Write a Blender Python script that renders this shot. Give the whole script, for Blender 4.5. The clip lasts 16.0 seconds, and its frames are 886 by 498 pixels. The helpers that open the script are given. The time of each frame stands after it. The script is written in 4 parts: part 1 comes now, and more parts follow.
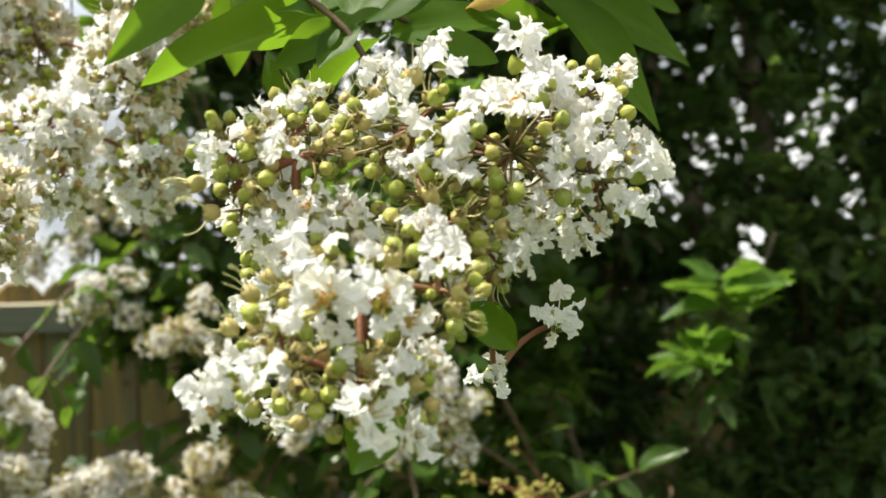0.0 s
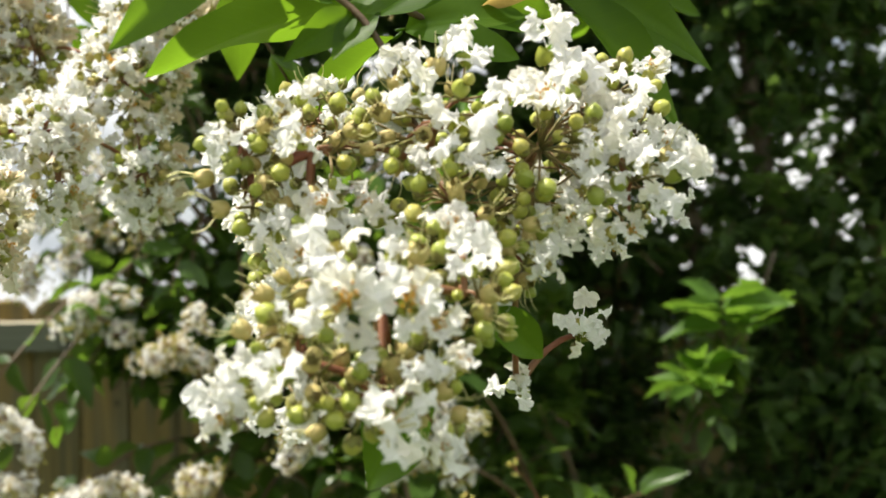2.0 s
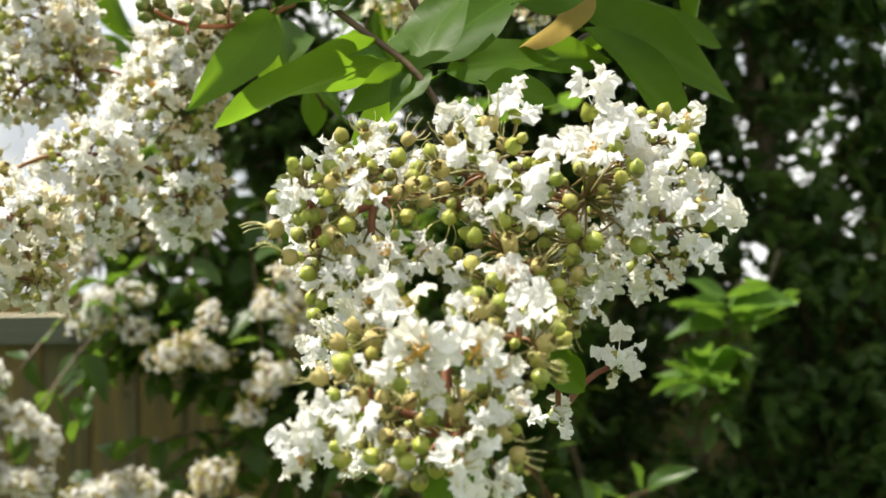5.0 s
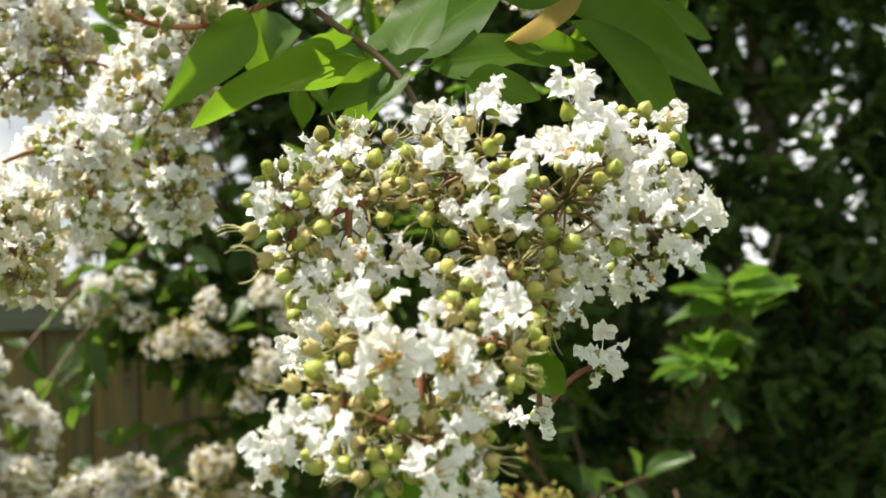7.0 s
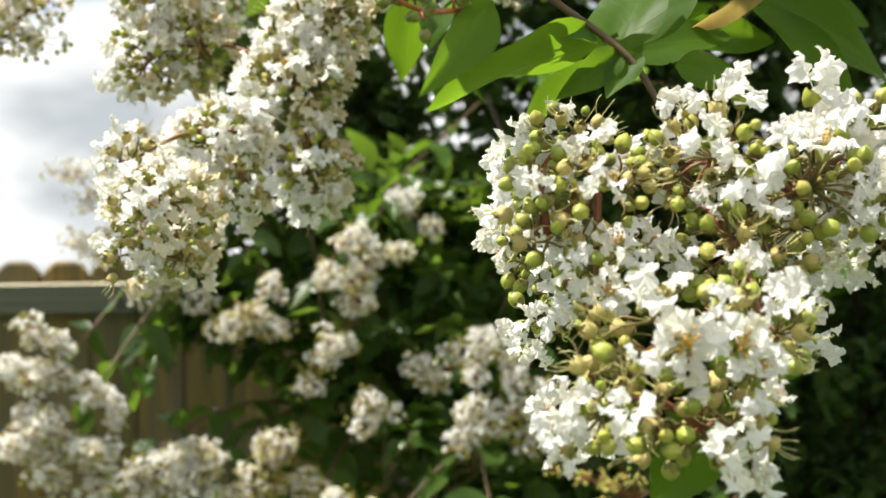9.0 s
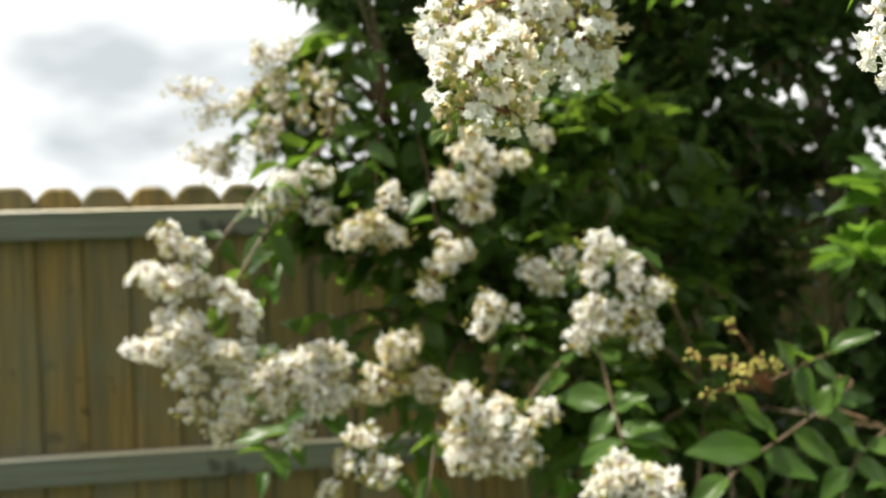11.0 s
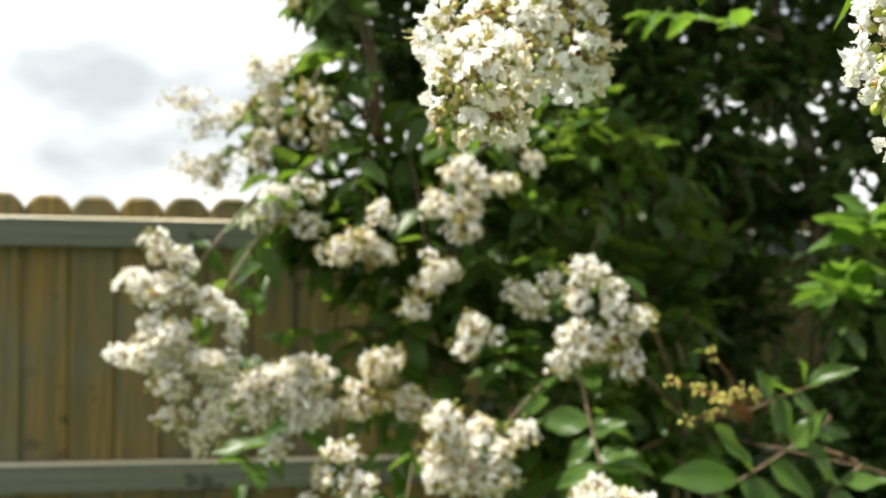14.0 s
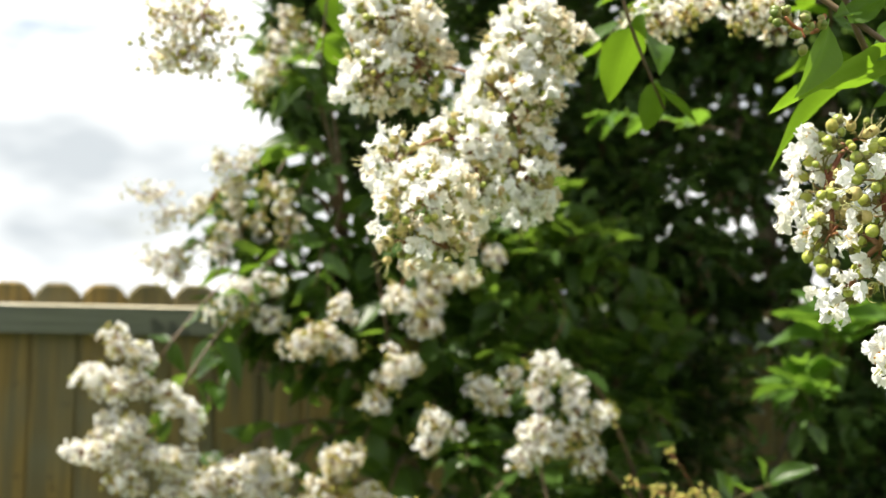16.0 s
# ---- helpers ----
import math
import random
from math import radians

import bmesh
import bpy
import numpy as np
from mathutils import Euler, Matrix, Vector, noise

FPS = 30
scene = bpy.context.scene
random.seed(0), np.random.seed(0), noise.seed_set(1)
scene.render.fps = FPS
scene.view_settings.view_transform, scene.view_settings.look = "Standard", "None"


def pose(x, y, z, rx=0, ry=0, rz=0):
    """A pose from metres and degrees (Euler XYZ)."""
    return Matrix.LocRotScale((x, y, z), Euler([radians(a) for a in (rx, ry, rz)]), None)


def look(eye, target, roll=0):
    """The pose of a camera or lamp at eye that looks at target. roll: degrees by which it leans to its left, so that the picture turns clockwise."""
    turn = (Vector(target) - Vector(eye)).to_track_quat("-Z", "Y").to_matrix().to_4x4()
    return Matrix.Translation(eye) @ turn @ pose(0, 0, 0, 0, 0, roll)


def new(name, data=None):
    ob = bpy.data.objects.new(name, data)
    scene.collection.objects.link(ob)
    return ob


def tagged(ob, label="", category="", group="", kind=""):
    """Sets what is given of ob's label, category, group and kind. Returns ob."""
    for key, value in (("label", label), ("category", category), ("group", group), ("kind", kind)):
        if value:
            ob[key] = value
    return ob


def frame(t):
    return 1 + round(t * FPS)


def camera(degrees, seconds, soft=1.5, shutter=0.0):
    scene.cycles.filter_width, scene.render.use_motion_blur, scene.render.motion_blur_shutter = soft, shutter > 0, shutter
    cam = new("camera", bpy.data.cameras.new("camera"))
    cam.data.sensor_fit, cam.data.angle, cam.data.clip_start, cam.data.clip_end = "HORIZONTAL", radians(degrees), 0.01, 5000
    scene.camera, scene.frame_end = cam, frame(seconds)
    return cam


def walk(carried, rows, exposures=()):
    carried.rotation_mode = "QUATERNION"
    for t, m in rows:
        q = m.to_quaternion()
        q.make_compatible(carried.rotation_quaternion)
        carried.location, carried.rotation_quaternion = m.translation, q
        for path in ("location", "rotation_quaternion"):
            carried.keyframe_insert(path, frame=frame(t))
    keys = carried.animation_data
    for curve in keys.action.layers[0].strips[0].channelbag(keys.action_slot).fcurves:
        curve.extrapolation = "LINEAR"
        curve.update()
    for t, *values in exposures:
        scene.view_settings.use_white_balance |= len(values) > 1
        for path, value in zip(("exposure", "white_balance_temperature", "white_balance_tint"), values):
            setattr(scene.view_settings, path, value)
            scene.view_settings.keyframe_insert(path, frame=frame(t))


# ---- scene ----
cam = camera(40.8, 16.0)
PATH = [
    (0, (-0.027, 0.001, 1.839), (0.091, 1.997, 1.865), -1.1),
    (0.5, (-0.047, 0.009, 1.842), (0.109, 2.003, 1.854), -0.8),
    (1, (-0.012, 0.006, 1.827), (0.080, 2.003, 1.875), -1.0),
    (1.5, (-0.034, 0.015, 1.853), (0.108, 2.010, 1.867), -0.9),
    (2, (-0.038, 0.032, 1.831), (0.095, 2.027, 1.895), -0.8),
    (2.5, (-0.071, 0.043, 1.836), (0.127, 2.033, 1.884), -0.6),
    (3, (-0.051, 0.020, 1.836), (0.084, 2.014, 1.919), -0.7),
    (3.5, (-0.048, -0.002, 1.868), (0.054, 1.995, 1.921), -1.5),
    (4, (-0.046, -0.010, 1.862), (0.053, 1.986, 1.940), -1.1),
    (4.2, (-0.051, -0.009, 1.860), (0.058, 1.987, 1.912), -1.0),
    (6.5, (-0.067, 0.007, 1.851), (0.079, 2.001, 1.881), -0.4),
    (7, (-0.051, 0.002, 1.863), (0.076, 1.998, 1.874), -0.8),
    (7.5, (-0.030, -0.011, 1.861), (0.058, 1.987, 1.876), -1.3),
    (8, (-0.036, -0.006, 1.853), (0.078, 1.990, 1.887), -0.7),
    (8.5, (-0.085, 0.013, 1.849), (0.051, 2.008, 1.871), -0.4),
    (9, (-0.150, 0.004, 1.863), (-0.043, 2.001, 1.851), -0.4),
    (9.5, (-0.216, -0.016, 1.857), (-0.138, 1.982, 1.880), -0.0),
    (10, (-0.308, -0.050, 1.834), (-0.208, 1.948, 1.841), -0.9),
    (10.2, (-0.336, -0.062, 1.829), (-0.244, 1.935, 1.790), -1.5),
    (12.3, (-0.398, -0.097, 1.756), (-0.273, 1.895, 1.628), 0.2),
    (12.5, (-0.403, -0.103, 1.759), (-0.278, 1.889, 1.635), 0.6),
    (13, (-0.394, -0.099, 1.770), (-0.284, 1.896, 1.680), 1.2),
    (13.5, (-0.387, -0.101, 1.777), (-0.276, 1.895, 1.724), 1.3),
    (14, (-0.379, -0.098, 1.776), (-0.259, 1.898, 1.720), 1.3),
    (14.5, (-0.379, -0.129, 1.794), (-0.245, 1.866, 1.747), 1.0),
    (15, (-0.358, -0.115, 1.803), (-0.206, 1.879, 1.807), 1.5),
    (15.5, (-0.362, -0.125, 1.804), (-0.211, 1.868, 1.858), 1.8),
    (16, (-0.362, -0.105, 1.818), (-0.196, 1.887, 1.888), 1.5),
]
walk(cam, [(t, look(eye, target, roll)) for t, eye, target, roll in PATH], [(0.0, 1.02), (9.0, 0.98), (10.2, 1.04), (12.3, 1.30), (16.0, 1.28)])
cam.data.dof.use_dof, cam.data.dof.focus_distance, cam.data.dof.aperture_fstop = True, 0.60, 12.0

# ---------------------------------------------------------------- light
SUN_DIR = Vector((-0.44, 0.05, 0.89)).normalized()
sun_data = bpy.data.lights.new("sun", "SUN")
sun_data.energy, sun_data.angle, sun_data.color = 5.0, radians(0.55), (1.0, 0.94, 0.83)
sun = new("sun", sun_data)
sun.matrix_world = look(SUN_DIR * 30, (0, 0, 0))

world = bpy.data.worlds.new("sky")
scene.world = world
world.use_nodes = True
wn, wl = world.node_tree.nodes, world.node_tree.links
wn.clear()
sky = wn.new("ShaderNodeTexSky")
sky.sky_type, sky.sun_disc = "NISHITA", False
sky.sun_elevation = math.asin(SUN_DIR.z)
sky.sun_rotation = math.atan2(SUN_DIR.x, SUN_DIR.y)
sky.air_density, sky.dust_density = 1.0, 1.5
coord = wn.new("ShaderNodeTexCoord")
stretch = wn.new("ShaderNodeMapping")
stretch.inputs["Scale"].default_value = (3.0, 3.0, 6.5)
stretch.inputs["Location"].default_value = (0.35, 0.2, 0.18)
cloud = wn.new("ShaderNodeTexNoise")
cloud.inputs["Scale"].default_value, cloud.inputs["Detail"].default_value, cloud.inputs["Roughness"].default_value = 1.3, 7.0, 0.55
ramp = wn.new("ShaderNodeValToRGB")
ramp.color_ramp.elements[0].position, ramp.color_ramp.elements[0].color = 0.27, (0, 0, 0, 1)
ramp.color_ramp.elements[1].position, ramp.color_ramp.elements[1].color = 0.47, (1, 1, 1, 1)
belly = wn.new("ShaderNodeTexNoise")
belly.inputs["Scale"].default_value, belly.inputs["Detail"].default_value = 0.95, 4.0
tone = wn.new("ShaderNodeValToRGB")
tone.color_ramp.elements[0].position, tone.color_ramp.elements[0].color = 0.38, (5.6, 6.0, 6.25, 1)
tone.color_ramp.elements[1].position, tone.color_ramp.elements[1].color = 0.55, (12.6, 12.6, 12.2, 1)
mix = wn.new("ShaderNodeMix")
mix.data_type = "RGBA"
back = wn.new("ShaderNodeBackground")
back.inputs["Strength"].default_value = 0.055
wout = wn.new("ShaderNodeOutputWorld")
wl.new(coord.outputs["Generated"], stretch.inputs["Vector"])
wl.new(stretch.outputs["Vector"], cloud.inputs["Vector"])
wl.new(stretch.outputs["Vector"], belly.inputs["Vector"])
wl.new(cloud.outputs["Fac"], ramp.inputs["Fac"])
wl.new(belly.outputs["Fac"], tone.inputs["Fac"])
wl.new(ramp.outputs["Color"], mix.inputs["Factor"])
wl.new(sky.outputs["Color"], mix.inputs["A"])
wl.new(tone.outputs["Color"], mix.inputs["B"])
wl.new(mix.outputs["Result"], back.inputs["Color"])
wl.new(back.outputs["Background"], wout.inputs["Surface"])

# ---------------------------------------------------------------- materials


def node_material(name):
    m = bpy.data.materials.new(name)
    m.use_nodes = True
    return m, m.node_tree.nodes, m.node_tree.links, m.node_tree.nodes["Principled BSDF"]


def mixed(nodes, links, fac, a, b):
    n = nodes.new("ShaderNodeMix")
    n.data_type = "RGBA"
    for slot, value in (("Factor", fac), ("A", a), ("B", b)):
        if isinstance(value, (int, float, tuple)):
            n.inputs[slot].default_value = value if not isinstance(value, tuple) else (*value, 1)
        else:
            links.new(value, n.inputs[slot])
    return n.outputs["Result"]


def ramped(nodes, links, value, stops):
    n = nodes.new("ShaderNodeValToRGB")
    while len(n.color_ramp.elements) < len(stops):
        n.color_ramp.elements.new(0.5)
    for e, (at, c) in zip(n.color_ramp.elements, stops):
        e.position, e.color = at, (*c, 1)
    links.new(value, n.inputs["Fac"])
    return n.outputs["Color"]


def noisy(nodes, links, scale, detail=4.0, vector=None):
    n = nodes.new("ShaderNodeTexNoise")
    n.inputs["Scale"].default_value, n.inputs["Detail"].default_value = scale, detail
    if vector is None:
        vector = nodes.new("ShaderNodeTexCoord").outputs["Object"]
    links.new(vector, n.inputs["Vector"])
    return n.outputs["Fac"]


def bumped(nodes, links, bsdf, height, strength, distance):
    b = nodes.new("ShaderNodeBump")
    b.inputs["Strength"].default_value, b.inputs["Distance"].default_value = strength, distance
    links.new(height, b.inputs["Height"])
    links.new(b.outputs["Normal"], bsdf.inputs["Normal"])


def thin(m, nodes, links, bsdf, colour, amount):
    """Lets light through a thin petal or leaf."""
    t = nodes.new("ShaderNodeBsdfTranslucent")
    if isinstance(colour, tuple):
        t.inputs["Color"].default_value = (*colour, 1)
    else:
        links.new(colour, t.inputs["Color"])
    mx = nodes.new("ShaderNodeMixShader")
    mx.inputs["Fac"].default_value = amount
    links.new(bsdf.outputs["BSDF"], mx.inputs[1])
    links.new(t.outputs["BSDF"], mx.inputs[2])
    links.new(mx.outputs["Shader"], nodes["Material Output"].inputs["Surface"])


def petal_material(name, fresh, faded, share=0.72):
    m, n, l, b = node_material(name)
    island = n.new("ShaderNodeNewGeometry").outputs["Random Per Island"]
    base = ramped(n, l, island, ((0.0, fresh), (share, fresh), (0.97, faded)))
    spots = ramped(n, l, noisy(n, l, 120), ((0.35, (0.80, 0.78, 0.70)), (0.6, (1, 1, 1))))
    mul = n.new("ShaderNodeMix")
    mul.data_type, mul.blend_type = "RGBA", "MULTIPLY"
    mul.inputs["Factor"].default_value = 0.3
    l.new(base, mul.inputs["A"])
    l.new(spots, mul.inputs["B"])
    l.new(mul.outputs["Result"], b.inputs["Base Color"])
    b.inputs["Roughness"].default_value = 0.65
    bumped(n, l, b, noisy(n, l, 900, 3), 0.35, 0.0006)
    thin(m, n, l, b, mul.outputs["Result"], 0.5)
    return m


def leaf_material(name, dark, light, glow, rough=0.38, veins=False, sheen=0.2):
    m, n, l, b = node_material(name)
    if veins:
        rand = n.new("ShaderNodeObjectInfo").outputs["Random"]
    else:
        rand = n.new("ShaderNodeNewGeometry").outputs["Random Per Island"]
    patch = noisy(n, l, 45 if not veins else 7, 5)
    both = n.new("ShaderNodeMath")
    both.operation = "MULTIPLY_ADD"
    both.inputs[1].default_value = 0.6
    l.new(patch, both.inputs[0])
    half = n.new("ShaderNodeMath")
    half.operation = "MULTIPLY_ADD"
    half.inputs[1].default_value, half.inputs[2].default_value = 0.8, -0.2
    l.new(rand, half.inputs[0])
    l.new(half.outputs[0], both.inputs[2])
    col = mixed(n, l, both.outputs[0], dark, light)
    height = noisy(n, l, 260 if not veins else 40, 3)
    if veins:
        xyz = n.new("ShaderNodeSeparateXYZ")
        l.new(n.new("ShaderNodeTexCoord").outputs["Object"], xyz.inputs[0])
        ab = n.new("ShaderNodeMath")
        ab.operation = "ABSOLUTE"
        l.new(xyz.outputs["Y"], ab.inputs[0])
        run = n.new("ShaderNodeMath")
        run.operation = "MULTIPLY_ADD"
        run.inputs[1].default_value = -0.9
        l.new(ab.outputs[0], run.inputs[0])
        l.new(xyz.outputs["X"], run.inputs[2])
        freq = n.new("ShaderNodeMath")
        freq.operation = "MULTIPLY"
        freq.inputs[1].default_value = 66.0
        l.new(run.outputs[0], freq.inputs[0])
        wave = n.new("ShaderNodeMath")
        wave.operation = "SINE"
        l.new(freq.outputs[0], wave.inputs[0])
        side = ramped(n, l, wave.outputs[0], ((0.86, (0, 0, 0)), (1.0, (1, 1, 1))))
        mid = ramped(n, l, ab.outputs[0], ((0.006, (1, 1, 1)), (0.02, (0, 0, 0))))
        vein = mixed(n, l, 0.65, side, mid)
        faint = n.new("ShaderNodeMath")
        faint.operation = "MULTIPLY"
        faint.inputs[1].default_value = 0.35
        l.new(vein, faint.inputs[0])
        col = mixed(n, l, faint.outputs[0], col, tuple(1.6 * c for c in light))
        height = vein
    l.new(col, b.inputs["Base Color"])
    b.inputs["Roughness"].default_value = rough
    b.inputs["Specular IOR Level"].default_value = sheen
    bumped(n, l, b, height, 0.10 if veins else 0.25, 0.0015 if not veins else 0.02)
    through_light = mixed(n, l, rand, glow, tuple(min(1, c * 1.25) for c in glow))
    thin(m, n, l, b, through_light, 0.40)
    return m


def stem_material(name, a, b_, scale=60):
    m, n, l, b = node_material(name)
    f = noisy(n, l, scale, 5)
    l.new(ramped(n, l, f, ((0.35, a), (0.65, b_))), b.inputs["Base Color"])
    b.inputs["Roughness"].default_value = 0.6
    bumped(n, l, b, noisy(n, l, scale * 8, 3), 0.3, 0.0008)
    return m


def bud_material(name, a, b_, c, by_object):
    m, n, l, b = node_material(name)
    rand = n.new("ShaderNodeObjectInfo").outputs["Random"] if by_object else n.new("ShaderNodeNewGeometry").outputs["Random Per Island"]
    base = ramped(n, l, rand, ((0.0, a), (0.6, b_), (0.97, c)))
    f = noisy(n, l, 350, 4)
    l.new(mixed(n, l, f, base, tuple(0.75 * (x + y) / 2 for x, y in zip(a, b_))), b.inputs["Base Color"])
    b.inputs["Roughness"].default_value = 0.42
    bumped(n, l, b, f, 0.2, 0.0006)
    thin(m, n, l, b, base, 0.12)
    return m


def wood_material(name, a, b_, grey, along=(1.0, 1.0, 0.045)):
    m, n, l, b = node_material(name)
    oc = n.new("ShaderNodeTexCoord").outputs["Object"]
    info = n.new("ShaderNodeObjectInfo")
    shift = n.new("ShaderNodeVectorMath")
    shift.operation = "MULTIPLY_ADD"
    l.new(info.outputs["Random"], shift.inputs[0])
    shift.inputs[1].default_value = (7.0, 3.0, 11.0)
    l.new(oc, shift.inputs[2])
    mp = n.new("ShaderNodeMapping")
    mp.inputs["Scale"].default_value = along
    l.new(shift.outputs[0], mp.inputs["Vector"])
    grain = noisy(n, l, 90, 6, mp.outputs["Vector"])
    streak = noisy(n, l, 24, 3, mp.outputs["Vector"])
    knot = noisy(n, l, 9, 2, shift.outputs[0])
    broad = noisy(n, l, 2.6, 4, shift.outputs[0])
    col = mixed(n, l, ramped(n, l, grain, ((0.3, (0, 0, 0)), (0.7, (1, 1, 1)))), a, b_)
    col = mixed(n, l, ramped(n, l, streak, ((0.50, (0, 0, 0)), (0.60, (0.6, 0.6, 0.6)))), col, tuple(0.62 * c for c in grey))
    col = mixed(n, l, ramped(n, l, knot, ((0.66, (0, 0, 0)), (0.72, (0.85, 0.85, 0.85)))), col, tuple(0.4 * c for c in a))
    tint = mixed(n, l, info.outputs["Random"], (0.58, 0.66, 0.66), (1.22, 1.08, 0.82))
    mul = n.new("ShaderNodeMix")
    mul.data_type, mul.blend_type = "RGBA", "MULTIPLY"
    mul.inputs["Factor"].default_value = 1.0
    l.new(col, mul.inputs["A"])
    l.new(tint, mul.inputs["B"])
    worn = mixed(n, l, ramped(n, l, broad, ((0.45, (0, 0, 0)), (0.72, (0.75, 0.75, 0.75)))), mul.outputs["Result"], grey)
    l.new(worn, b.inputs["Base Color"])
    b.inputs["Roughness"].default_value = 0.85
    bumped(n, l, b, grain, 0.5, 0.003)
    return m


PETAL = petal_material("petal_white", (0.90, 0.90, 0.90), (0.88, 0.86, 0.78))
PETAL_OLD = petal_material("petal_cream", (0.90, 0.87, 0.78), (0.70, 0.56, 0.32), 0.58)
LEAF = leaf_material("leaf_green", (0.024, 0.052, 0.012), (0.058, 0.104, 0.022), (0.14, 0.235, 0.022), 0.36)
LEAF_BIG = leaf_material("leaf_veined", (0.022, 0.054, 0.005), (0.052, 0.102, 0.009), (0.17, 0.31, 0.014), 0.46, True, 0.14)
LEAF_GLOSS = leaf_material("leaf_glossy", (0.024, 0.056, 0.010), (0.060, 0.112, 0.020), (0.15, 0.27, 0.02), 0.33, True, 0.32)
LEAF_DARK = leaf_material("leaf_shade", (0.030, 0.058, 0.019), (0.064, 0.108, 0.031), (0.12, 0.20, 0.034), 0.34)
LEAF_YOUNG = leaf_material("leaf_young", (0.045, 0.102, 0.014), (0.080, 0.160, 0.022), (0.17, 0.31, 0.028), 0.42, True)
LEAF_YELLOW = leaf_material("leaf_yellowed", (0.30, 0.22, 0.08), (0.42, 0.31, 0.12), (0.45, 0.32, 0.09), 0.5, True)
STALK = stem_material("stalk_red_brown", (0.17, 0.042, 0.018), (0.19, 0.095, 0.032))
RED_TWIG = stem_material("twig_red", (0.32, 0.075, 0.030), (0.30, 0.12, 0.040))
PEDICEL = stem_material("pedicel_olive", (0.17, 0.095, 0.030), (0.17, 0.17, 0.045), 90)
TWIG = stem_material("twig_bark", (0.062, 0.036, 0.015), (0.115, 0.072, 0.030))
BARK = stem_material("bark_smooth", (0.07, 0.05, 0.034), (0.16, 0.12, 0.085), 14)
BUD = bud_material("bud_olive", (0.22, 0.28, 0.035), (0.46, 0.49, 0.08), (0.54, 0.44, 0.12), True)
BUD_GREEN = bud_material("bud_green", (0.09, 0.14, 0.02), (0.20, 0.25, 0.035), (0.30, 0.28, 0.05), True)
CUP = stem_material("bud_cup", (0.13, 0.11, 0.03), (0.22, 0.22, 0.05), 250)
BUD_FAR = bud_material("bud_olive_far", (0.30, 0.33, 0.05), (0.52, 0.45, 0.10), (0.46, 0.27, 0.07), False)
FILAMENT = stem_material("filament", (0.62, 0.56, 0.26), (0.50, 0.50, 0.20), 200)
ANTHER = stem_material("anther", (0.70, 0.36, 0.03), (0.55, 0.30, 0.04), 300)
HUSK = stem_material("spent_husk", (0.34, 0.30, 0.09), (0.50, 0.38, 0.15), 150)
PICKET = wood_material("picket_pine", (0.112, 0.080, 0.024), (0.205, 0.148, 0.050), (0.108, 0.108, 0.070))
RAIL = wood_material("rail_grey", (0.070, 0.086, 0.084), (0.118, 0.138, 0.130), (0.095, 0.104, 0.094), (0.045, 1.0, 1.0))
# paler rail wood: the sun on the top edge, put into the colour
RAIL_EDGE = wood_material("rail_sunlit_edge", (0.40, 0.41, 0.38), (0.56, 0.56, 0.51), (0.40, 0.40, 0.36), (0.045, 1.0, 1.0))

# ---------------------------------------------------------------- mesh tools


class Geo:
    """Gathers triangles with a material slot each."""

    def __init__(self):
        self.v, self.f, self.m, self.n = [], [], [], 0

    def add(self, v, f, m=0):
        self.v.append(np.asarray(v, float))
        self.f.append(np.asarray(f, int) + self.n)
        self.m.append(np.full(len(f), m))
        self.n += len(v)

    def mesh(self, name, mats, origin=(0, 0, 0), smooth=True):
        me = bpy.data.meshes.new(name)
        v = np.concatenate(self.v) - np.asarray(origin, float)
        f = np.concatenate(self.f)
        me.from_pydata(v.tolist(), [], f.tolist())
        for mat in mats:
            me.materials.append(mat)
        me.polygons.foreach_set("material_index", np.concatenate(self.m).astype(np.int32))
        me.polygons.foreach_set("use_smooth", np.full(len(f), smooth))
        me.update()
        return me


def part(name, me, parent, where=(0, 0, 0), label=""):
    """A mesh under a thing or part; where is in the parent's own space."""
    ob = new(name, me)
    ob.parent = parent
    if isinstance(where, Matrix):
        ob.matrix_basis = where
    else:
        ob.location = where
    if label:
        ob["label"] = label
    return ob


def unit(a):
    a = np.asarray(a, float)
    return a / (np.linalg.norm(a) + 1e-9)


def axes(along, up):
    x = unit(along)
    y = unit(np.cross(up, x) + 1e-6 * np.array([0.3, 0.5, 0.1]))
    return np.stack([x, y, np.cross(x, y)])


def curve(a, b, bend, n):
    """n points from a to b, bowed by the vector bend."""
    t = np.linspace(0, 1, n)[:, None]
    return np.asarray(a) * (1 - t) + np.asarray(b) * t + np.asarray(bend) * (4 * t * (1 - t))


def smooth_line(points, n):
    """n points on a Catmull-Rom line through the given ones."""
    p = np.asarray(points, float)
    p = np.vstack([2 * p[0] - p[1], p, 2 * p[-1] - p[-2]])
    out = []
    for s in np.linspace(0, len(p) - 3 - 1e-6, n):
        i, t = int(s), s - int(s)
        a, b, c, d = p[i : i + 4]
        out.append(0.5 * (2 * b + (c - a) * t + (2 * a - 5 * b + 4 * c - d) * t**2 + (3 * b - a - 3 * c + d) * t**3))
    return np.array(out)


